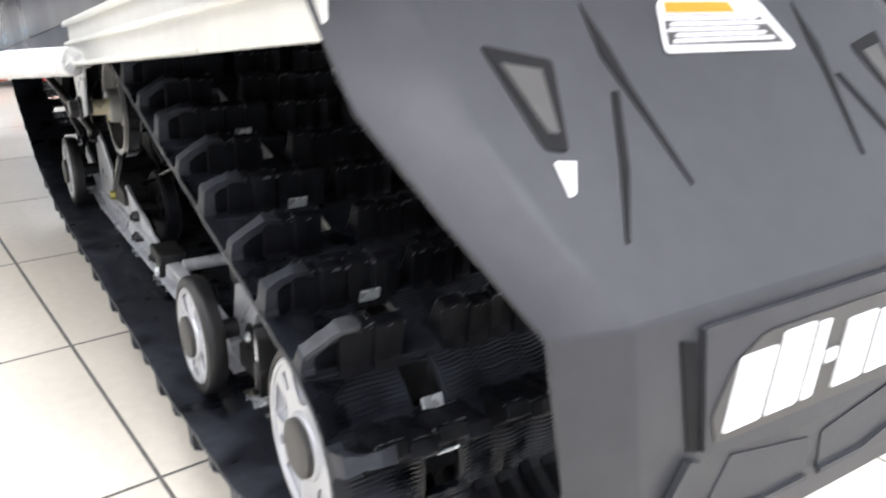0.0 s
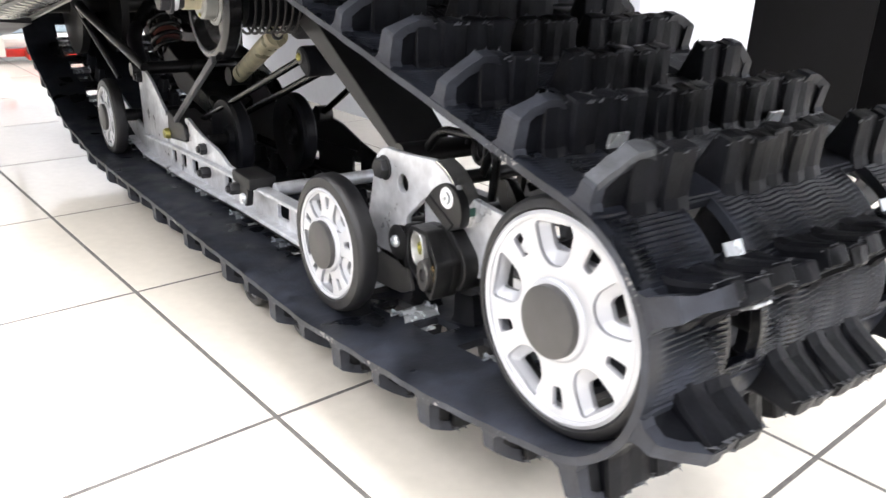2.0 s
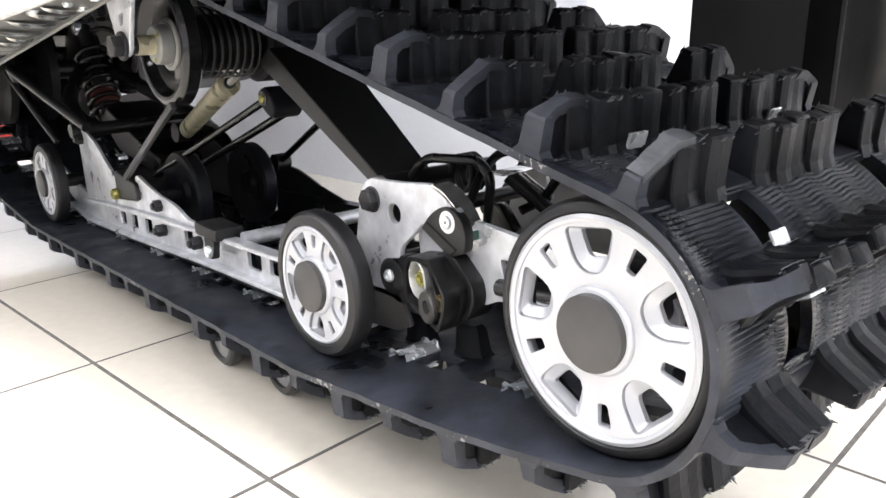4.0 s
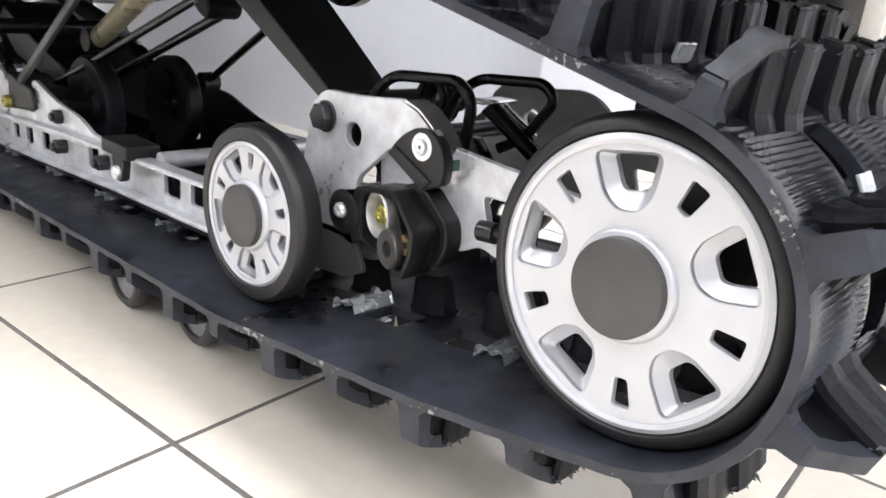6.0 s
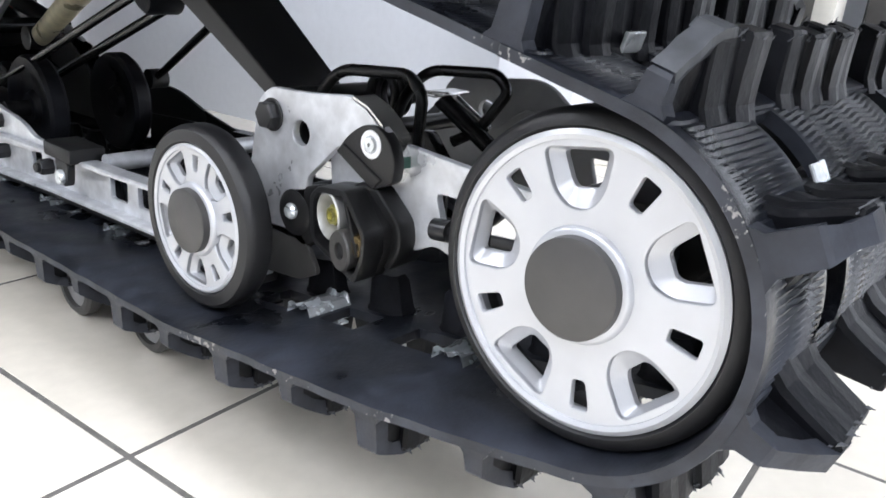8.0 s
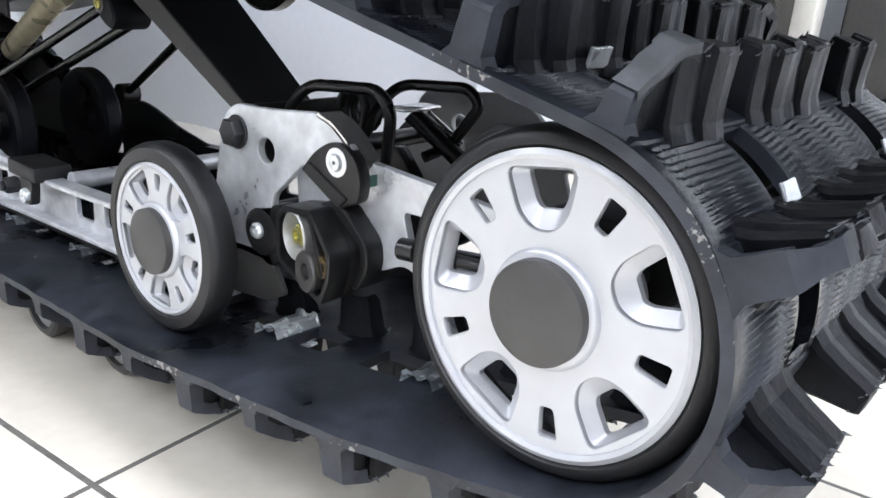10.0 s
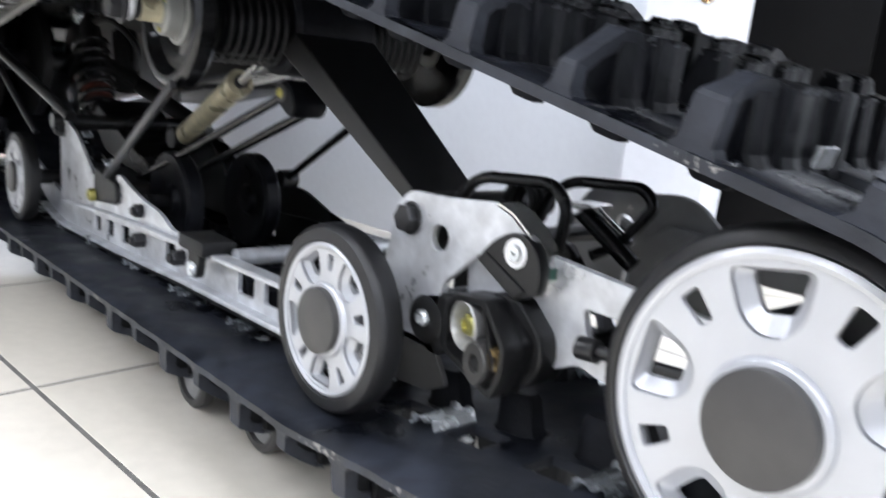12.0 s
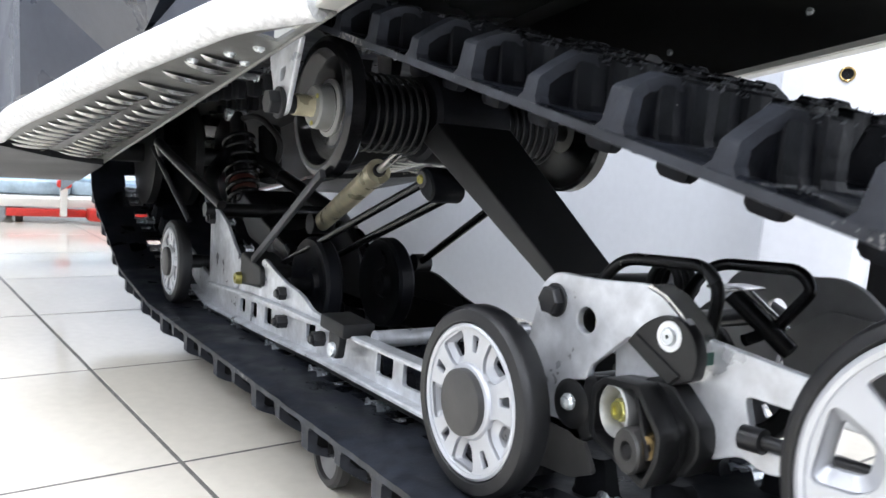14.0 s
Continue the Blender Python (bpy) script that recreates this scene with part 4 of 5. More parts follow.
part("bolt", lathe_bm([(-0.150, 0.003), (-0.150, 0.007), (-0.146, 0.0085), (-0.141, 0.0085), (-0.141, 0.003)], 20, None, (0, 0.915, 0.185)), YELLOW, pv, "yellow zinc bolt")


def bar(name, p, q, r, mat, label):
    return part(name, rod_bm(p, q, r, 18), mat, sled, label)


bar("upper_rod", (-0.087, 0.533, 0.349), (-0.105, 0.885, 0.205), 0.0046, GLOSSBLACK, "slim black rod")
bar("lower_rod", (-0.070, 0.525, 0.333), (-0.055, 0.85, 0.215), 0.0050, GLOSSBLACK, "slim black rod")
bar("far_rod", (-0.022, 0.460, 0.358), (0.040, 0.7495, 0.2314), 0.0046, GLOSSBLACK, "slim black rod")
part("rod_joint", rod_bm((0.030, 0.7495, 0.2314), (0.052, 0.7495, 0.2314), 0.012, 20), PLASTIC, sled, "black rod joint")
bm = bmesh.new()
a, b = Vector((-0.1935, 0.545, 0.348)), Vector((-0.1555, 0.829, 0.2235))
d = (b - a).normalized()
up = Vector((0, -d.z, d.y)).normalized() * 0.0042
vs = [bm.verts.new(p + u + Vector((dx, 0, 0))) for p in (a, b) for u in (up, -up) for dx in (-0.003, 0.003)]
for q in ((0, 1, 3, 2), (4, 6, 7, 5), (0, 4, 5, 1), (2, 3, 7, 6), (0, 2, 6, 4), (1, 5, 7, 3)):
    bm.faces.new([vs[i] for i in q])
bmesh.ops.bevel(bm, geom=list(bm.edges), offset=0.0012, segments=2, profile=0.5, affect="EDGES")
part("flat_link", bm, STEEL, sled, "dark steel flat link")
part("front_tube", wire_mesh("front_tube", soften([(-0.182, 1.225, 0.338), (-0.197, 1.190, 0.360), (-0.191, 1.165, 0.346), (-0.150, 0.990, 0.2765)], 0.02), 0.0075), BLACK, sled, "bent black tube")
bar("front_stay", (-0.180, 1.30, 0.345), (-0.150, 1.16, 0.235), 0.0045, STEEL, "thin steel stay")

# link block behind the shock
lb = sub("link_block", "black moulded link block")
part("body", sheet_mesh("body", rounded([(0.546, 0.352, 0.010), (0.530, 0.363, 0.010), (0.511, 0.355, 0.010), (0.503, 0.337, 0.010), (0.513, 0.326, 0.008), (0.532, 0.334, 0.010)], 0.008), [], -0.080, 0.036, 0.004), RUBBER, lb)
part("bolt", lathe_bm([(-0.102, 0.0012), (-0.102, 0.0034), (-0.1005, 0.0046), (-0.097, 0.0046), (-0.097, 0.0012)], 20, None, (0, 0.529, 0.3485)), YELLOW, lb, "yellow zinc bolt")
part("bolt_flange", disc_bm(-0.0995, -0.097, 0.0082, 0.529, 0.3485, 24, 0.0006), CAP, lb)

# wide black swing arm
bm = bmesh.new()
ring = []
for xa, xb, back, front in ((-0.090, -0.028, (0.3185, 0.2823), (0.345, 0.2814)), (-0.092, -0.005, (0.520, 0.4032), (0.545, 0.385))):
    ring.append([bm.verts.new((x, *yz)) for x, yz in ((xa, front), (xb, front), (xb, back), (xa, back))])
for i in range(4):
    bm.faces.new((ring[0][i], ring[0][(i + 1) % 4], ring[1][(i + 1) % 4], ring[1][i]))
bm.faces.new(ring[0])
bm.faces.new(ring[1])
bmesh.ops.bevel(bm, geom=list(bm.edges), offset=0.0016, segments=2, profile=0.5, affect="EDGES")
part("swing_arm", bm, BLACK, sled, "wide black painted swing arm", smooth=False)
part("arm_pivot", rod_bm((-0.098, 0.315, 0.283), (0.04, 0.315, 0.283), 0.011, 20), BLACK, sled)

# bent wire hooks, a small coil and a damper between the rear arms
HOOK = 0.0044
part("wire_hook", wire_mesh("wire_hook", soften([(-0.070, 0.312, 0.282), (-0.068, 0.289, 0.3105), (-0.066, 0.218, 0.3160), (-0.066, 0.204, 0.304), (-0.066, 0.208, 0.262)], 0.016), HOOK), BLACK, sled, "bent black wire hook")
part("wire_hook", wire_mesh("wire_hook", soften([(-0.040, 0.258, 0.268), (-0.024, 0.262, 0.292), (0.006, 0.266, 0.3100), (0.010, 0.200, 0.3155), (0.012, 0.189, 0.304), (0.010, 0.2135, 0.270), (-0.010, 0.222, 0.262)], 0.016), HOOK), BLACK, sled, "bent black wire hook")
coil = [(-0.028 + 0.022 * t / 44, 0.284 + 0.0125 * math.cos(t * 0.42), 0.290 + 0.0165 * math.sin(t * 0.42)) for t in range(45)]
part("coil_spring", wire_mesh("coil_spring", coil, 0.0034), BLACK, sled, "small black coil spring")
bar("spring_shaft", (-0.112, 0.262, 0.268), (0.048, 0.262, 0.268), 0.007, BLACK, "black spring shaft")
sh = sub("rear_damper", "small black damper with a bright top")
part("body", rod_bm((-0.014, 0.234, 0.294), (0.012, 0.200, 0.258), 0.0070, 20), BLACK, sh)
part("clevis", sheet_mesh("clevis", rounded([(0.262, 0.262), (0.236, 0.270), (0.214, 0.246), (0.236, 0.232)], 0.006), [], -0.020, 0.012, 0.001), BLACK, sh)
part("plate", box_bm(-0.032, 0.010, 0.224, 0.242, 0.2965, 0.2990, 0.001), BRIGHT, sh, "bright spring plate")
part("strap", rod_bm((-0.006, 0.226, 0.295), (0.016, 0.208, 0.272), 0.0035, 12), BRIGHT, sh, "bright strap")

# shock absorber with a pale gold body
sh = sub("shock_absorber", "pale gold shock absorber with a bright rod")
top, bot = Vector((-0.0224, 0.7653, 0.3454)), Vector((0.010, 1.006, 0.252))
axis = (top - bot).normalized()
part("body", rod_bm(bot, top, 0.0135, 32, None, 0.0150), GOLD, sh)
part("collar", rod_bm(top - axis * 0.012, top + axis * 0.003, 0.0160, 32), GOLD, sh)
part("seal", rod_bm(top, top + axis * 0.008, 0.008, 24), STEEL, sh)
part("rod", rod_bm(top, top + axis * 0.14, 0.0048, 20), BRIGHT, sh, "bright chrome rod")
part("eye", rod_bm(bot + Vector((-0.018, 0, 0)), bot + Vector((0.018, 0, 0)), 0.016, 24), PLASTIC, sh)

# front spring-over shock
sh = sub("front_shock", "black coil-over shock with reddish rings")
top, bot = Vector((-0.014, 1.377, 0.415)), Vector((-0.025, 1.255, 0.235))
axis = (top - bot).normalized()
part("body", rod_bm(bot, top, 0.014, 24), STEEL, sh)
side_v = axis.cross(Vector((1, 0, 0))).normalized()
other = axis.cross(side_v)
turns = [bot + axis * (0.03 + 0.14 * t / 140) + (side_v * math.cos(t * 0.314) + other * math.sin(t * 0.314)) * 0.027 for t in range(141)]
part("spring", wire_mesh("spring", turns, 0.0048), BLACK, sh)
RUST = shader("reddish_ring", (0.12, 0.035, 0.025), 0.45)
for t in (0.055, 0.068):
    part("ring", rod_bm(bot + axis * t, bot + axis * (t + 0.007), 0.024, 28), RUST, sh, "reddish ring")
part("top_eye", rod_bm(top + Vector((-0.02, 0, 0)), top + Vector((0.02, 0, 0)), 0.012, 20), ZINC, sh)

# upper idler wheels on the tunnel's axle
CAST = shader("cast_grey_metal", (0.22, 0.22, 0.21), 0.45, metal=0.3)
UY, UZ = 0.573, 0.408
for s in (-1, 1):
    w = sub("upper_idler_wheel", "black upper idler wheel with a grey hub")
    prof = [(0.002, 0.022), (0.007, 0.028), (0.009, 0.038), (0.006, 0.048), (-0.001, 0.0525), (-0.005, 0.054), (-0.0062, 0.0575), (-0.005, 0.062), (-0.002, 0.0655), (0.011, 0.0655), (0.014, 0.062), (0.013, 0.054), (0.012, 0.040), (0.013, 0.022)]
    bm = lathe_bm(prof, 72)
    part("tyre", bm, GLOSSBLACK, w)
    part("hub", lathe_bm([(-0.012, 0.010), (-0.012, 0.018), (-0.010, 0.020), (0.002, 0.021), (0.004, 0.027), (0.012, 0.027), (0.012, 0.010)], 40), CAST, w, "dull grey metal hub")
    for k in range(3):
        a = 2 * math.pi * k / 3 + 0.4
        part("bolt", disc_bm(-0.0135, -0.010, 0.0022, 0.0155 * math.cos(a), 0.0155 * math.sin(a), 10, 0.0004), YELLOW, w)
    part("bushing", rod_bm((-0.030, 0, 0), (-0.010, 0, 0), 0.0100, 24), GOLD, w, "brassy bushing")
    w.location = (-0.184 if s == -1 else 0.119, UY, UZ)
    if s == 1:
        w.rotation_euler = (0, 0, math.pi)
part("upper_axle", rod_bm((-0.235, UY, UZ), (0.235, UY, UZ), 0.009, 20), STEEL, sled)
for x0 in (-0.150, 0.010):
    turns = [(x0 + 0.062 * t / 160, UY + 0.0370 * math.cos(t * 0.275), UZ + 0.0370 * math.sin(t * 0.275)) for t in range(161)]
    part("torsion_spring", wire_mesh("torsion_spring", turns, 0.0016), PLASTIC, sled, "thin black torsion spring")
    part("spring_sleeve", rod_bm((x0, UY, UZ), (x0 + 0.065, UY, UZ), 0.0300, 28), RUBBER, sled, "black spring sleeve")
part("arm_head", lathe_bm([(-0.084, 0.010), (-0.084, 0.040), (-0.080, 0.045), (0.000, 0.045), (0.004, 0.040), (0.004, 0.010)], 36, None, (0, UY, UZ)), RUBBER, sled, "black drum at the head of the swing arm")
for s in (-1, 1):
    outline = rounded([(0.610, 0.452), (0.534, 0.466), (0.554, 0.418), (0.562, 0.398, 0.010), (0.584, 0.396, 0.010), (0.594, 0.416)], 0.006)
    hole = rounded([(0.580, 0.438), (0.566, 0.441), (0.569, 0.429), (0.579, 0.427)], 0.003)
    part("axle_bracket", sheet_mesh("axle_bracket", outline, [hole], s * 0.2235, 0.005), ALLOY, sled, "bright aluminium axle bracket")
    bm = hex_bm(-0.012, 0.0, 0.0115, 0, 0)
    disc_bm(-0.002, 0.002, 0.0145, 0, 0, 24, 0.0006, bm)
    ob = part("axle_nut", bm, STEEL, sled, "dark hex axle nut")
    ob.location = (s * 0.228, UY, UZ)
    if s == 1:
        ob.rotation_euler = (0, 0, math.pi)

# drive sprockets and their axle at the front of the track
ds = sub("drive_axle", "black drive axle with toothed sprockets")
part("shaft", rod_bm((-0.2, 1.645, 0.325), (0.13, 1.645, 0.325), 0.02, 20), BLACK, ds)
for x in (-0.115, -0.034, 0.062):
    bm = lathe_bm([(x - 0.012, 0.018), (x - 0.012, 0.085), (x - 0.008, 0.108), (x + 0.008, 0.108), (x + 0.012, 0.085), (x + 0.012, 0.018)], 40, None, (0, 1.645, 0.325))
    part("sprocket", bm, PLASTIC, ds)
part("front_arm", wire_mesh("front_arm", soften([(-0.13, 1.085, 0.262), (-0.10, 1.24, 0.30), (-0.02, 1.36, 0.36), (0.05, 1.24, 0.30), (0.07, 1.085, 0.262)], 0.05), 0.013), BLACK, sled, "black tubular front arm")
part("reservoir", rod_bm((0.030, 1.29, 0.30), (0.036, 1.33, 0.395), 0.021, 24), BLACK, sled, "black damper reservoir")
part("hose", wire_mesh("hose", soften([(-0.014, 1.375, 0.405), (0.01, 1.32, 0.42), (0.045, 1.27, 0.37), (0.034, 1.30, 0.31)], 0.04), 0.0055), PLASTIC, sled, "black hose")

part("arm_spacer", lathe_bm([(-0.1275, 0.0095), (-0.1275, 0.0135), (-0.095, 0.0135), (-0.095, 0.001), (-0.113, 0.001), (-0.113, 0.0095)], 32, None, (0, 0.2490, 0.2750)), BLACK, sled, "black spacer tube behind the plate")
part("arm_bolt", hex_bm(-0.1235, -0.110, 0.0062, 0.2475, 0.2735), OLIVE, sled, "yellow zinc bolt behind the plate")
part("axle_carrier", sheet_mesh("axle_carrier", rounded([(0.050, 0.284), (-0.020, 0.282), (-0.034, 0.262), (-0.020, 0.242), (0.050, 0.240)], 0.008), [], -0.070, 0.075, 0.003), PLASTIC, sled, "black rear axle carrier")


# ---- tunnel, running boards and snow flap ----
def tunnel_z(y):
    return 0.553 - 0.165 * y


tn = sub("tunnel", "pale aluminium tunnel, black inside")
IV = shader("pale_satin_aluminium", (0.74, 0.735, 0.69), 0.42, metal=0.25, grain=0.03, stain=0.05, bump=0.05)
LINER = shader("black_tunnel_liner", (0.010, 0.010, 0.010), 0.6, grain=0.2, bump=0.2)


def skew_box(x0, x1, y0, y1, dz0, dz1, bevel=0.0):
    """A box whose underside follows the tunnel's rising line."""
    bm = box_bm(x0, x1, y0, y1, dz0, dz1, bevel)
    for v in bm.verts:
        v.co.z += tunnel_z(v.co.y)
    return bm


Y0, Y1 = -0.14, 2.15
for s in (-1, 1):
    a, b = sorted((s * 0.2265, s * 0.2235))
    part("side_skin", skew_box(a, b, Y0, 0.60, 0.0, 0.052, 0.0008), IV, tn)
    part("upper_skin", skew_box(a, b, Y0, Y1, 0.0525, 0.155, 0.0008), BODYGREY, tn, "slate grey upper side")
    part("front_skin", skew_box(a, b, 0.6005, Y1, 0.0, 0.052, 0.0008), BODYGREY, tn, "slate grey side")
    a, b = sorted((s * 0.2232, s * 0.2212))
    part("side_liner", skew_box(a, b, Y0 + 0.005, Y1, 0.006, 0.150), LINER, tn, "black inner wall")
    a, b = sorted((s * 0.2275, s * 0.246))
    part("edge_flange", skew_box(a, b, 0.05, 0.52, -0.0005, 0.003, 0.0008), IV, tn, "pale turned-out flange")
    a, b = sorted((s * 0.227, s * 0.2335))
    part("side_rib", skew_box(a, b, Y0, 0.595, 0.024, 0.029, 0.002), IV, tn)
    part("side_rib", skew_box(a, b, Y0, 0.595, 0.046, 0.0535, 0.003), IV, tn)
    for k in range(5):
        y = 0.02 + 0.17 * k
        part("rivet", disc_bm(s * 0.2195 - 0.002, s * 0.2195 + 0.002, 0.004, y, tunnel_z(y) + 0.045, 12, 0.0008), ZINC, tn)
part("top_skin", skew_box(-0.2235, 0.2235, Y0, Y1, 0.1505, 0.155), BODYGREY, tn)
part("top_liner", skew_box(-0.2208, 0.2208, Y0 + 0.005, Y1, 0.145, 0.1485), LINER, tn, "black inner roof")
part("heat_exchanger", skew_box(-0.16, 0.16, -0.08, 1.2, 0.132, 0.1435, 0.003), BLACK, tn, "black cooler under the tunnel roof")


DULL = shader("dull_board_aluminium", (0.23, 0.23, 0.22), 0.42, metal=0.5, grain=0.1, stain=0.15, stain_scale=20)
GRIP = shader("rough_white_grip", (0.80, 0.80, 0.80), 0.5, metal=0.2, grain=0.2, scale=150, bump=1.0, bump_scale=160, bump_depth=0.003)


def running_board(s):
    rb = sub("running_board", "silver perforated running board")
    Yr = 0.46
    outer = [(-0.244, Yr), (-0.290, 0.525), (-0.335, 0.72), (-0.405, 1.10), (-0.415, 1.25)]
    outline = rounded([(-0.229, Yr), *outer, (-0.330, 1.36), (-0.260, 1.42), (-0.229, 1.53)], 0.004)
    holes, teeth = [rounded([(-0.236, 0.500), (-0.262, 0.548), (-0.238, 0.560)], 0.003)], []
    rows = [0.640, 0.674, 0.725, 0.786] + [0.835 + 0.036 * k for k in range(16)]
    for k, y in enumerate(rows):
        edge_x = -0.270 - 0.19 * (y - 0.55)
        w = -0.236 - edge_x
        n = 1 if k < 4 else 2
        for i in range(n):
            x = -0.236 - (w / n) * (i + 0.5)
            half = w / n * (0.46 if n == 1 else 0.42)
            teeth.append((x, y, half))
    cu = bpy.data.curves.new("board", "CURVE")
    cu.dimensions, cu.fill_mode, cu.extrude = "2D", "BOTH", 0.0015
    for loop in [outline, *holes]:
        sp = cu.splines.new("POLY")
        sp.points.add(len(loop) - 1)
        for pnt, c in zip(sp.points, loop):
            pnt.co = (c[0], c[1], 0, 1)
        sp.use_cyclic_u = True
    tmp = bpy.data.objects.new("board", cu)
    me = bpy.data.meshes.new_from_object(tmp)
    bpy.data.objects.remove(tmp)
    for v in me.vertices:
        v.co.z += tunnel_z(v.co.y) + 0.0
    part("board", me if s == -1 else mirrored(me), DULL, rb)
    # pressed crescent ribs, open towards the rear; brighter metal than the board imitates their lit faces
    for x, y, half in teeth:
        bm = bmesh.new()
        rows_ = []
        for j in range(6):
            t = j / 5
            row = []
            for q in range(9):
                c = -1 + 2 * q / 8
                swell = (1 - c * c) ** 0.6
                row.append(bm.verts.new((x + half * c, y + 0.40 * half * c + (t - 0.5) * 0.017 * swell, tunnel_z(y + 0.40 * half * c) - 0.0018 - 0.0068 * swell * math.sin(math.pi * (0.12 + 0.78 * t)))))
            rows_.append(row)
        for p, q in zip(rows_, rows_[1:]):
            for i in range(8):
                bm.faces.new((p[i], p[i + 1], q[i + 1], q[i]))
        bmesh.ops.remove_doubles(bm, verts=bm.verts, dist=0.0002)
        me = bpy.data.meshes.new("pressed_rib")
        bm.to_mesh(me)
        bm.free()
        part("pressed_rib", me if s == -1 else mirrored(me), BRIGHT, rb)
    edge = [(x, y, tunnel_z(y) + 0.004) for x, y in outer]
    me = wire_mesh("rolled_edge", soften(edge, 0.03), 0.0155)
    part("rolled_edge", me if s == -1 else mirrored(me), GRIP, rb, "pale rolled edge")
    me = wire_mesh("inner_edge", [(-0.229, y, tunnel_z(y) - 0.002) for y in (Yr, 1.0, 1.53)], 0.002)
    part("inner_edge", me if s == -1 else mirrored(me), DULL, rb)
    for x, y in ((-0.245, 0.585), (-0.262, 0.615), (-0.240, 0.64), (-0.285, 0.655)):
        bm = lathe_bm([(-0.002, 0.0005), (-0.0035, 0.003), (-0.001, 0.0055), (0.001, 0.0055), (0.001, 0.0005)], 14)
        ob = part("rivet", bm, ZINC, rb)
        ob.matrix_basis = Matrix.Translation((x * -s, y, tunnel_z(y) - 0.002)) @ Matrix.Rotation(math.pi / 2, 4, "Y") @ Matrix.Rotation(math.pi, 4, "Y")
    return rb


for s in (-1, 1):
    running_board(s)

# black sheet added below the right board to darken the view beside the track's front
for s in (1,):
    a, b = sorted((s * 0.232, s * 0.237))
    part("dark_backing", skew_box(a, b, 1.56, 2.1, -0.17, -0.003), LINER, tn, "added black sheet that keeps the far side dark")

part("reflector", sheet_mesh("reflector", rounded([(1.658, 0.206), (1.672, 0.250), (1.690, 0.250), (1.712, 0.206)], 0.003), [], 0.227, 0.006, 0.001), RED, tn, "red reflector")
part("sticker", box_bm(0.225, 0.229, 1.660, 1.700, 0.186, 0.2035, 0.001), WHITE, tn, "small white sticker")
# dark body panels over the boards
bp = sub("body_panel", "dark grey plastic body side panel")
for s in (-1, 1):
    bm = bmesh.new()
    prof = [(0.228, 0.90, 0.62), (0.228, 1.30, 0.47), (0.36, 1.62, 0.42), (0.40, 2.30, 0.36), (0.40, 2.45, 0.80), (0.30, 1.55, 0.86), (0.25, 0.95, 0.80)]
    a = [bm.verts.new((s * x, y, z)) for x, y, z in prof]
    b = [bm.verts.new((s * 0.12, y, z + 0.04)) for x, y, z in prof]
    c = bm.verts.new((s * 0.37, 1.55, 0.64))
    for i in range(len(a)):
        bm.faces.new((a[i], a[(i + 1) % len(a)], c))
        bm.faces.new((a[i], a[(i + 1) % len(a)], b[(i + 1) % len(a)], b[i]))
    bm.faces.new(b)
    part("side_panel", bm, BODYGREY, bp, smooth=False)
for s in (-1, 1):
    bm = bmesh.new()
    shape = [(0.236, 1.44), (0.262, 1.425), (0.332, 1.365), (0.415, 1.262), (0.42, 1.75), (0.236, 1.75)]
    low = [bm.verts.new((s * x, y, tunnel_z(y) - 0.012)) for x, y in shape]
    high = [bm.verts.new((s * x, y, tunnel_z(y) + 0.035)) for x, y in shape]
    for i in range(6):
        bm.faces.new((low[i], low[(i + 1) % 6], high[(i + 1) % 6], high[i]))
    bm.faces.new(low)
    bm.faces.new(high)
    part("toe_cover", bm, PLASTIC, bp, "black plastic toe cover", smooth=False)
part("seat", box_bm(-0.15, 0.15, 0.05, 1.0, 0.72, 0.90, 0.05), BLACK, bp, "black padded seat")

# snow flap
# near-black colour for thin slabs that stand in for shade in the flap's recesses
GROOVESHADE = shader("groove_shade_black", (0.010, 0.010, 0.011), 0.6, bump=0.2, gloss=0.15)
flap = sub("snow_flap", "grey moulded plastic snow flap")
ST = [(0.128, -0.278, 0.337, 0.160, -0.266, 0.343), (0.1457, -0.266, 0.474, 0.1808, -0.252, 0.470), (0.1645, -0.235, 0.505, 0.206, -0.2106, 0.512),
      (0.1825, -0.1926, 0.5474, 0.2272, -0.1715, 0.5515), (0.1832, -0.172, 0.568, 0.2285, -0.152, 0.571), (0.1839, -0.142, 0.598, 0.229, -0.126, 0.596),
      (0.190, -0.110, 0.609, 0.235, -0.095, 0.600), (0.210, -0.04, 0.615, 0.245, -0.035, 0.606), (0.224, 0.04, 0.620, 0.250, 0.04, 0.606)]
bm = bmesh.new()
rows = []
NX = 24
for rx, ry, rz, ox, oy, oz in ST:
    row = [bm.verts.new((-ox, oy, oz))]
    for i in range(NX + 1):
        row.append(bm.verts.new((-rx + 2 * rx * i / NX, ry, rz)))
    row.append(bm.verts.new((ox, oy, oz)))
    rows.append(row)
for a, b in zip(rows, rows[1:]):
    for i in range(len(a) - 1):
        bm.faces.new((a[i], a[i + 1], b[i + 1], b[i]))
skin = part("skin", bm, FLAP, flap)
skin.data.set_sharp_from_angle(angle=radians(12))
mod = skin.modifiers.new("thickness", "SOLIDIFY")
mod.thickness, mod.offset = 0.004, -1
mod = skin.modifiers.new("edge", "BEVEL")
mod.width, mod.segments, mod.limit_method, mod.angle_limit = 0.002, 2, "ANGLE", radians(12)


def on_flap(u, v, out=0.0):
    """A point on the flap's rear face: u across in metres, v from 0 at the lower edge to 1 at the upper one."""
    y, z = -0.278 + 0.012 * v, 0.338 + 0.136 * v
    return Vector((u, y - out, z))


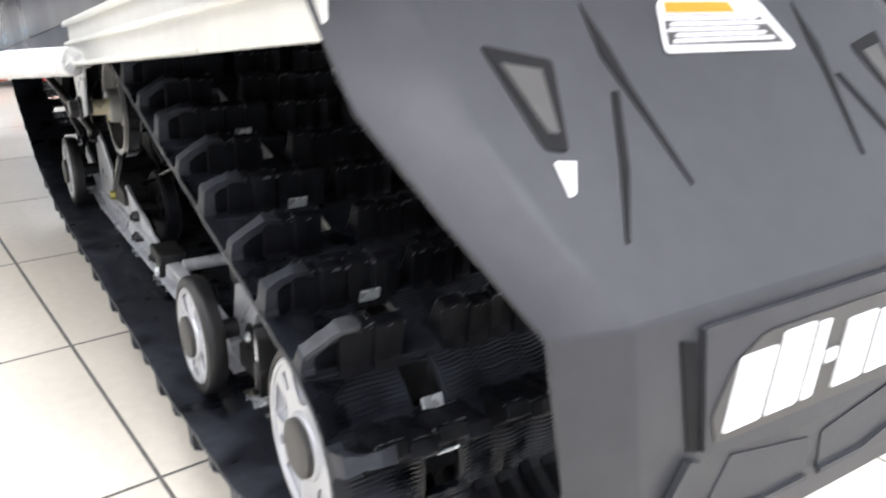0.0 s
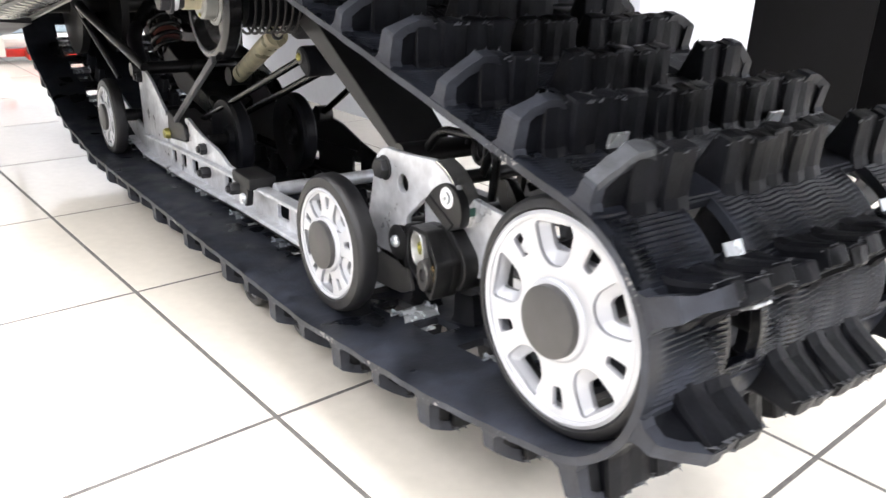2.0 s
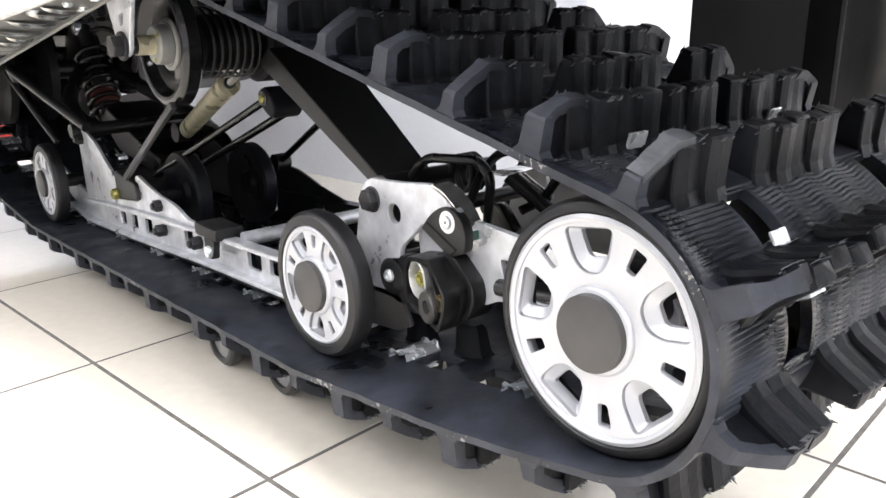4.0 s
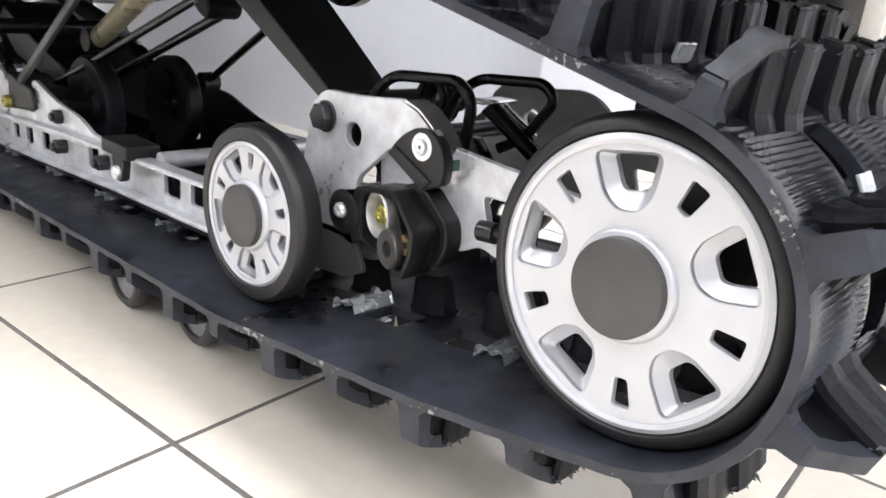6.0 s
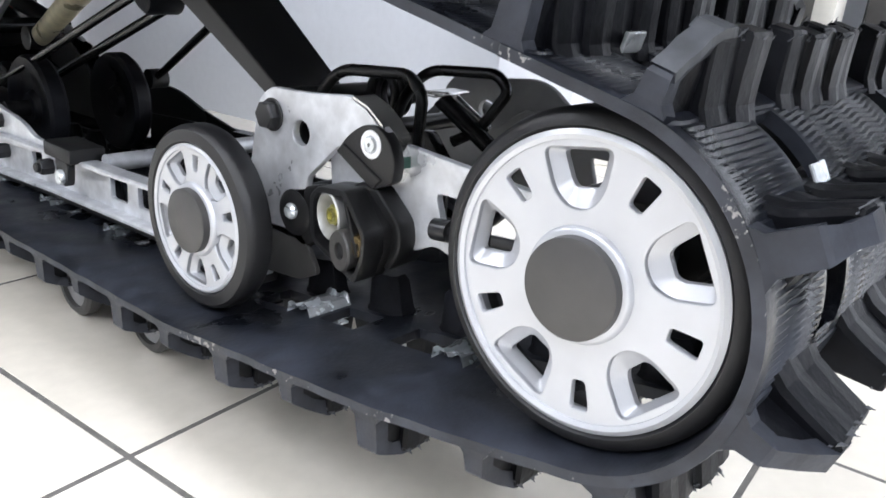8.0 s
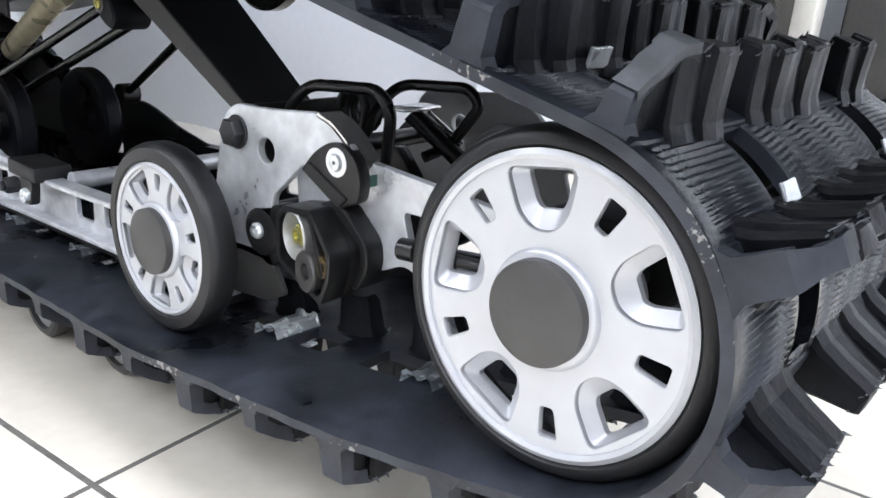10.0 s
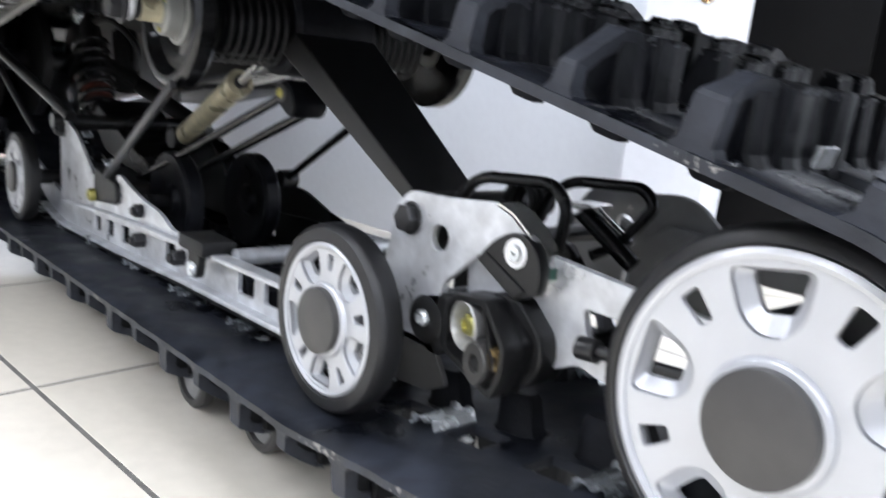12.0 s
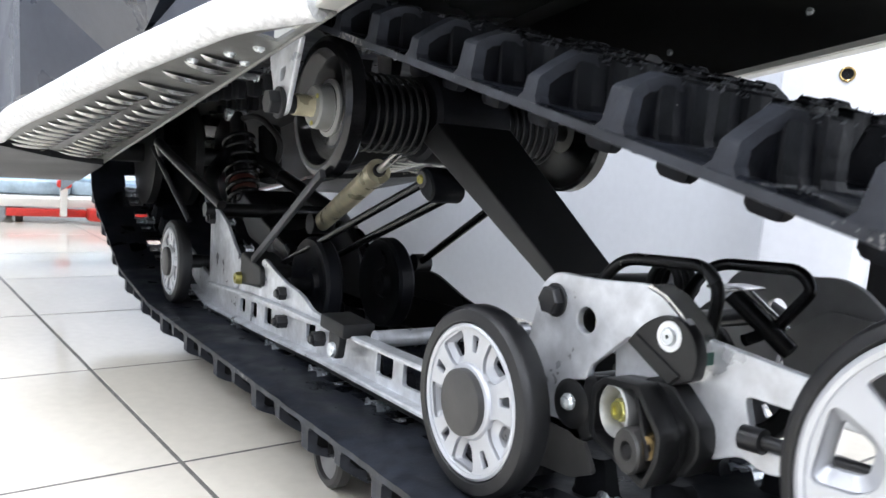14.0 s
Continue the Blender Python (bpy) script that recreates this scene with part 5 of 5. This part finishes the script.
def flap_slab(name, loop, out0, out1, mat, label="", parent=None):
    """A raised piece on the flap's rear face from a 2D outline (u, v)."""
    bm = bmesh.new()
    a = [bm.verts.new(on_flap(u, v, out0)) for u, v in loop]
    b = [bm.verts.new(on_flap(u * 0.995, v, out1)) for u, v in loop]
    n = len(loop)
    for i in range(n):
        bm.faces.new((a[i], a[(i + 1) % n], b[(i + 1) % n], b[i]))
    bm.faces.new(b)
    return part(name, bm, mat, parent or flap, label, smooth=False)


frame_loop = rounded([(-0.1045, 0.94), (0.1045, 0.94), (0.096, 0.46), (0.078, 0.44), (0.02, 0.39), (-0.02, 0.39), (-0.078, 0.44), (-0.096, 0.46)], 0.006)
flap_slab("badge_panel", frame_loop, 0.0005, 0.0035, FLAP)
for s in (-1, 1):
    flap_slab("groove", [(s * 0.117, 0.91), (s * 0.1065, 0.89), (s * 0.0975, 0.46), (s * 0.1055, 0.48)], 0.0004, 0.0010, GROOVESHADE, "groove, its shade put on as a dark strip")
    flap_slab("slant_rib", [(s * 0.1064, 0.455), (s * 0.0974, 0.43), (s * 0.125, 0.15), (s * 0.133, 0.18)], 0.0005, 0.004, FLAP)
    flap_slab("lower_recess", rounded([(s * 0.0717, 0.385), (s * 0.006, 0.30), (s * 0.006, 0.137), (s * 0.0467, 0.137), (s * 0.088, 0.20)], 0.003), 0.0003, 0.0007, FLAP)
    flap_slab("recess_lip", [(s * 0.006, 0.137), (s * 0.006, 0.115), (s * 0.09, 0.115), (s * 0.088, 0.20), (s * 0.084, 0.20), (s * 0.0467, 0.137)], 0.0005, 0.003, FLAP)
# a slanted white badge of plain shapes on a dark ground
for shape in ([(-0.095, 0.60), (-0.082, 0.77), (-0.062, 0.86), (0.092, 0.86), (0.097, 0.60), (0.088, 0.46), (-0.090, 0.49)],):
    flap_slab("badge_ground", rounded(shape, 0.012), 0.0037, 0.0047, CAP, "dark badge ground")
u0 = -0.088
for w, lo, hi in ((0.026, 0.53, 0.80), (0.024, 0.53, 0.84), (0.009, 0.53, 0.83), (0.009, 0.65, 0.70), (0.026, 0.53, 0.80), (0.022, 0.53, 0.79), (0.020, 0.53, 0.79)):
    sl = 0.010
    flap_slab("badge_shape", rounded([(u0 + sl * (lo - 0.5) * 3, lo), (u0 + w + sl * (lo - 0.5) * 3, lo), (u0 + w + sl * (hi - 0.5) * 3, hi), (u0 + sl * (hi - 0.5) * 3, hi)], 0.004), 0.0048, 0.0062, WHITE, "plain white badge shape")
    u0 += w + 0.0045


def on_deck(u, t, out=0.0):
    """A point on the flap's upper slope, t metres forwards (and up) from its rear ridge."""
    return Vector((u, -0.266 + t - out * 0.7, 0.474 + t + out * 0.7))


def deck_slab(name, loop, out0, out1, mat, label=""):
    bm = bmesh.new()
    a = [bm.verts.new(on_deck(u, t, out0)) for u, t in loop]
    b = [bm.verts.new(on_deck(u, t, out1)) for u, t in loop]
    n = len(loop)
    for i in range(n):
        bm.faces.new((a[i], a[(i + 1) % n], b[(i + 1) % n], b[i]))
    bm.faces.new(b)
    return part(name, bm, mat, flap, label, smooth=False)


deck_slab("warning_label", rounded([(-0.0456, 0.0945), (0.0668, 0.0935), (0.0545, 0.1195), (-0.0315, 0.1195)], 0.005), 0.0006, 0.0012, WHITE, "white-bordered warning label")
deck_slab("label_ground", [(-0.0410, 0.0975), (0.0585, 0.0965), (0.0485, 0.1115), (-0.0335, 0.1115)], 0.0014, 0.0016, CAP, "dark label ground")
deck_slab("label_band", [(-0.0305, 0.1125), (0.0290, 0.1125), (0.0270, 0.1180), (-0.0275, 0.1180)], 0.0014, 0.0017, ORANGE, "orange label band")
for k in range(5):
    t = 0.0985 + 0.0026 * k
    deck_slab("text_bar", [(-0.036 + 0.004 * (k % 2), t), (0.050 - 0.005 * (k % 3), t), (0.049 - 0.005 * (k % 3), t + 0.0014), (-0.0355 + 0.004 * (k % 2), t + 0.0014)], 0.0018, 0.0020, WHITE, "pale bar of small print")
for s in (-1, 1):
    # creases and vents are flat dark slabs; their shade is in the colour
    deck_slab("crease", [(s * 0.0879, 0.118), (s * 0.091, 0.095), (s * 0.0885, 0.088), (s * 0.073, 0.041), (s * 0.0715, 0.042), (s * 0.081, 0.083), (s * 0.0825, 0.0985)], 0.0003, 0.0009, GROOVESHADE, "crease, its shade put on as a dark strip")
    deck_slab("crease", [(s * 0.0955, 0.080), (s * 0.0905, 0.080), (s * 0.107, 0.051), (s * 0.1275, 0.0255), (s * 0.129, 0.0265), (s * 0.1115, 0.0525)], 0.0003, 0.0009, GROOVESHADE, "crease, its shade put on as a dark strip")
    deck_slab("vent", rounded([(s * 0.1606, 0.1015), (s * 0.1228, 0.0942), (s * 0.1377, 0.059), (s * 0.1497, 0.0609)], 0.003), 0.0003, 0.0008, GROOVESHADE, "triangular vent, its shade put on as a dark slab")
    deck_slab("vent_rib", [(s * 0.154, 0.094), (s * 0.132, 0.0905), (s * 0.1385, 0.066), (s * 0.1445, 0.067)], 0.0010, 0.0013, CAP, "grey vent floor")
    deck_slab("vent_slot", [(s * 0.1484, 0.0565), (s * 0.137, 0.0554), (s * 0.1451, 0.0444), (s * 0.1485, 0.0442)], 0.0005, 0.0012, WHITE, "small pale slot")


# ---- dolly under the track ----
dolly = thing("track_dolly", "low dark dolly on small grey castor wheels", "dolly")
part("deck", box_bm(-0.060, 0.160, 0.42, 0.95, 0.040, 0.0605, 0.003), PLASTIC, dolly)
for x, y in ((-0.109, 0.640), (-0.094, 0.514), (0.185, 0.640), (0.185, 0.514)):
    w = new("castor_wheel")
    w.parent = dolly
    w.location = (x, y, 0.038)
    part("tyre", lathe_bm([(-0.009, 0.0285), (-0.009, 0.034), (-0.006, 0.038), (0.006, 0.038), (0.009, 0.034), (0.009, 0.0285)], 48), CAP, w, "grey rubber tyre")
    part("hub", lathe_bm([(-0.004, 0.003), (-0.004, 0.0288), (0.004, 0.0288), (0.004, 0.003)], 32), GREYPLATE, w, "dull grey hub")
    part("fork", box_bm(0.010 if x < 0 else -0.050, 0.050 if x < 0 else -0.010, -0.012, 0.012, -0.004, 0.036, 0.002), STEEL, w)

# ---- red trolley at the far end ----
tr = thing("red_trolley", "low red trolley carrying wrapped parts", "trolley")
WRAP = shader("clear_wrap", (0.45, 0.55, 0.62), 0.25, stain=0.4, stain_scale=8)
part("beam", box_bm(-0.285, -0.02, 3.08, 3.12, 0.026, 0.054, 0.004), RED, tr, "red painted beam")
bm = box_bm(-0.018, 0.30, 3.03, 3.12, 0.018, 0.060, 0.004)
for v in bm.verts:
    v.co.z -= 0.05 * max(0.0, v.co.x)
part("ramp", bm, RED, tr, "red painted ramp end")
part("deck", box_bm(-0.62, 0.45, 3.09, 3.75, 0.060, 0.094, 0.004), SKIRT, tr, "pale deck")
part("post", box_bm(-0.112, -0.088, 3.06, 3.085, 0.030, 0.135, 0.003), SKIRT, tr, "pale upright post")
part("knob", box_bm(-0.124, -0.076, 3.05, 3.09, 0.1355, 0.165, 0.008), RED, tr, "red plastic knob")
bm = bmesh.new()
for k in range(3):
    box_bm(-0.60 + 0.27 * k, -0.36 + 0.30 * k, 3.15 + 0.04 * k, 3.65, 0.094, 0.140 + 0.012 * k, 0.02, bm)
for v in bm.verts:
    v.co.z += 0.012 * noise.noise(v.co * 9)
    v.co.z = max(v.co.z, 0.0945)
part("wrapped_load", bm, WRAP, tr, "pale blue wrapped bundles")
part("cable", wire_mesh("cable", soften([(-0.62, 3.14, 0.16), (-0.36, 3.13, 0.162), (-0.10, 3.14, 0.168), (0.2, 3.14, 0.150)], 0.08), 0.008), BLUE, tr, "blue cable")
for x, y in ((-0.24, 3.14), (0.32, 3.14), (-0.24, 3.7), (0.32, 3.7)):
    part("castor", disc_bm(x - 0.012, x + 0.012, 0.029, y, 0.029, 24), CAP, tr, "dark castor wheel")
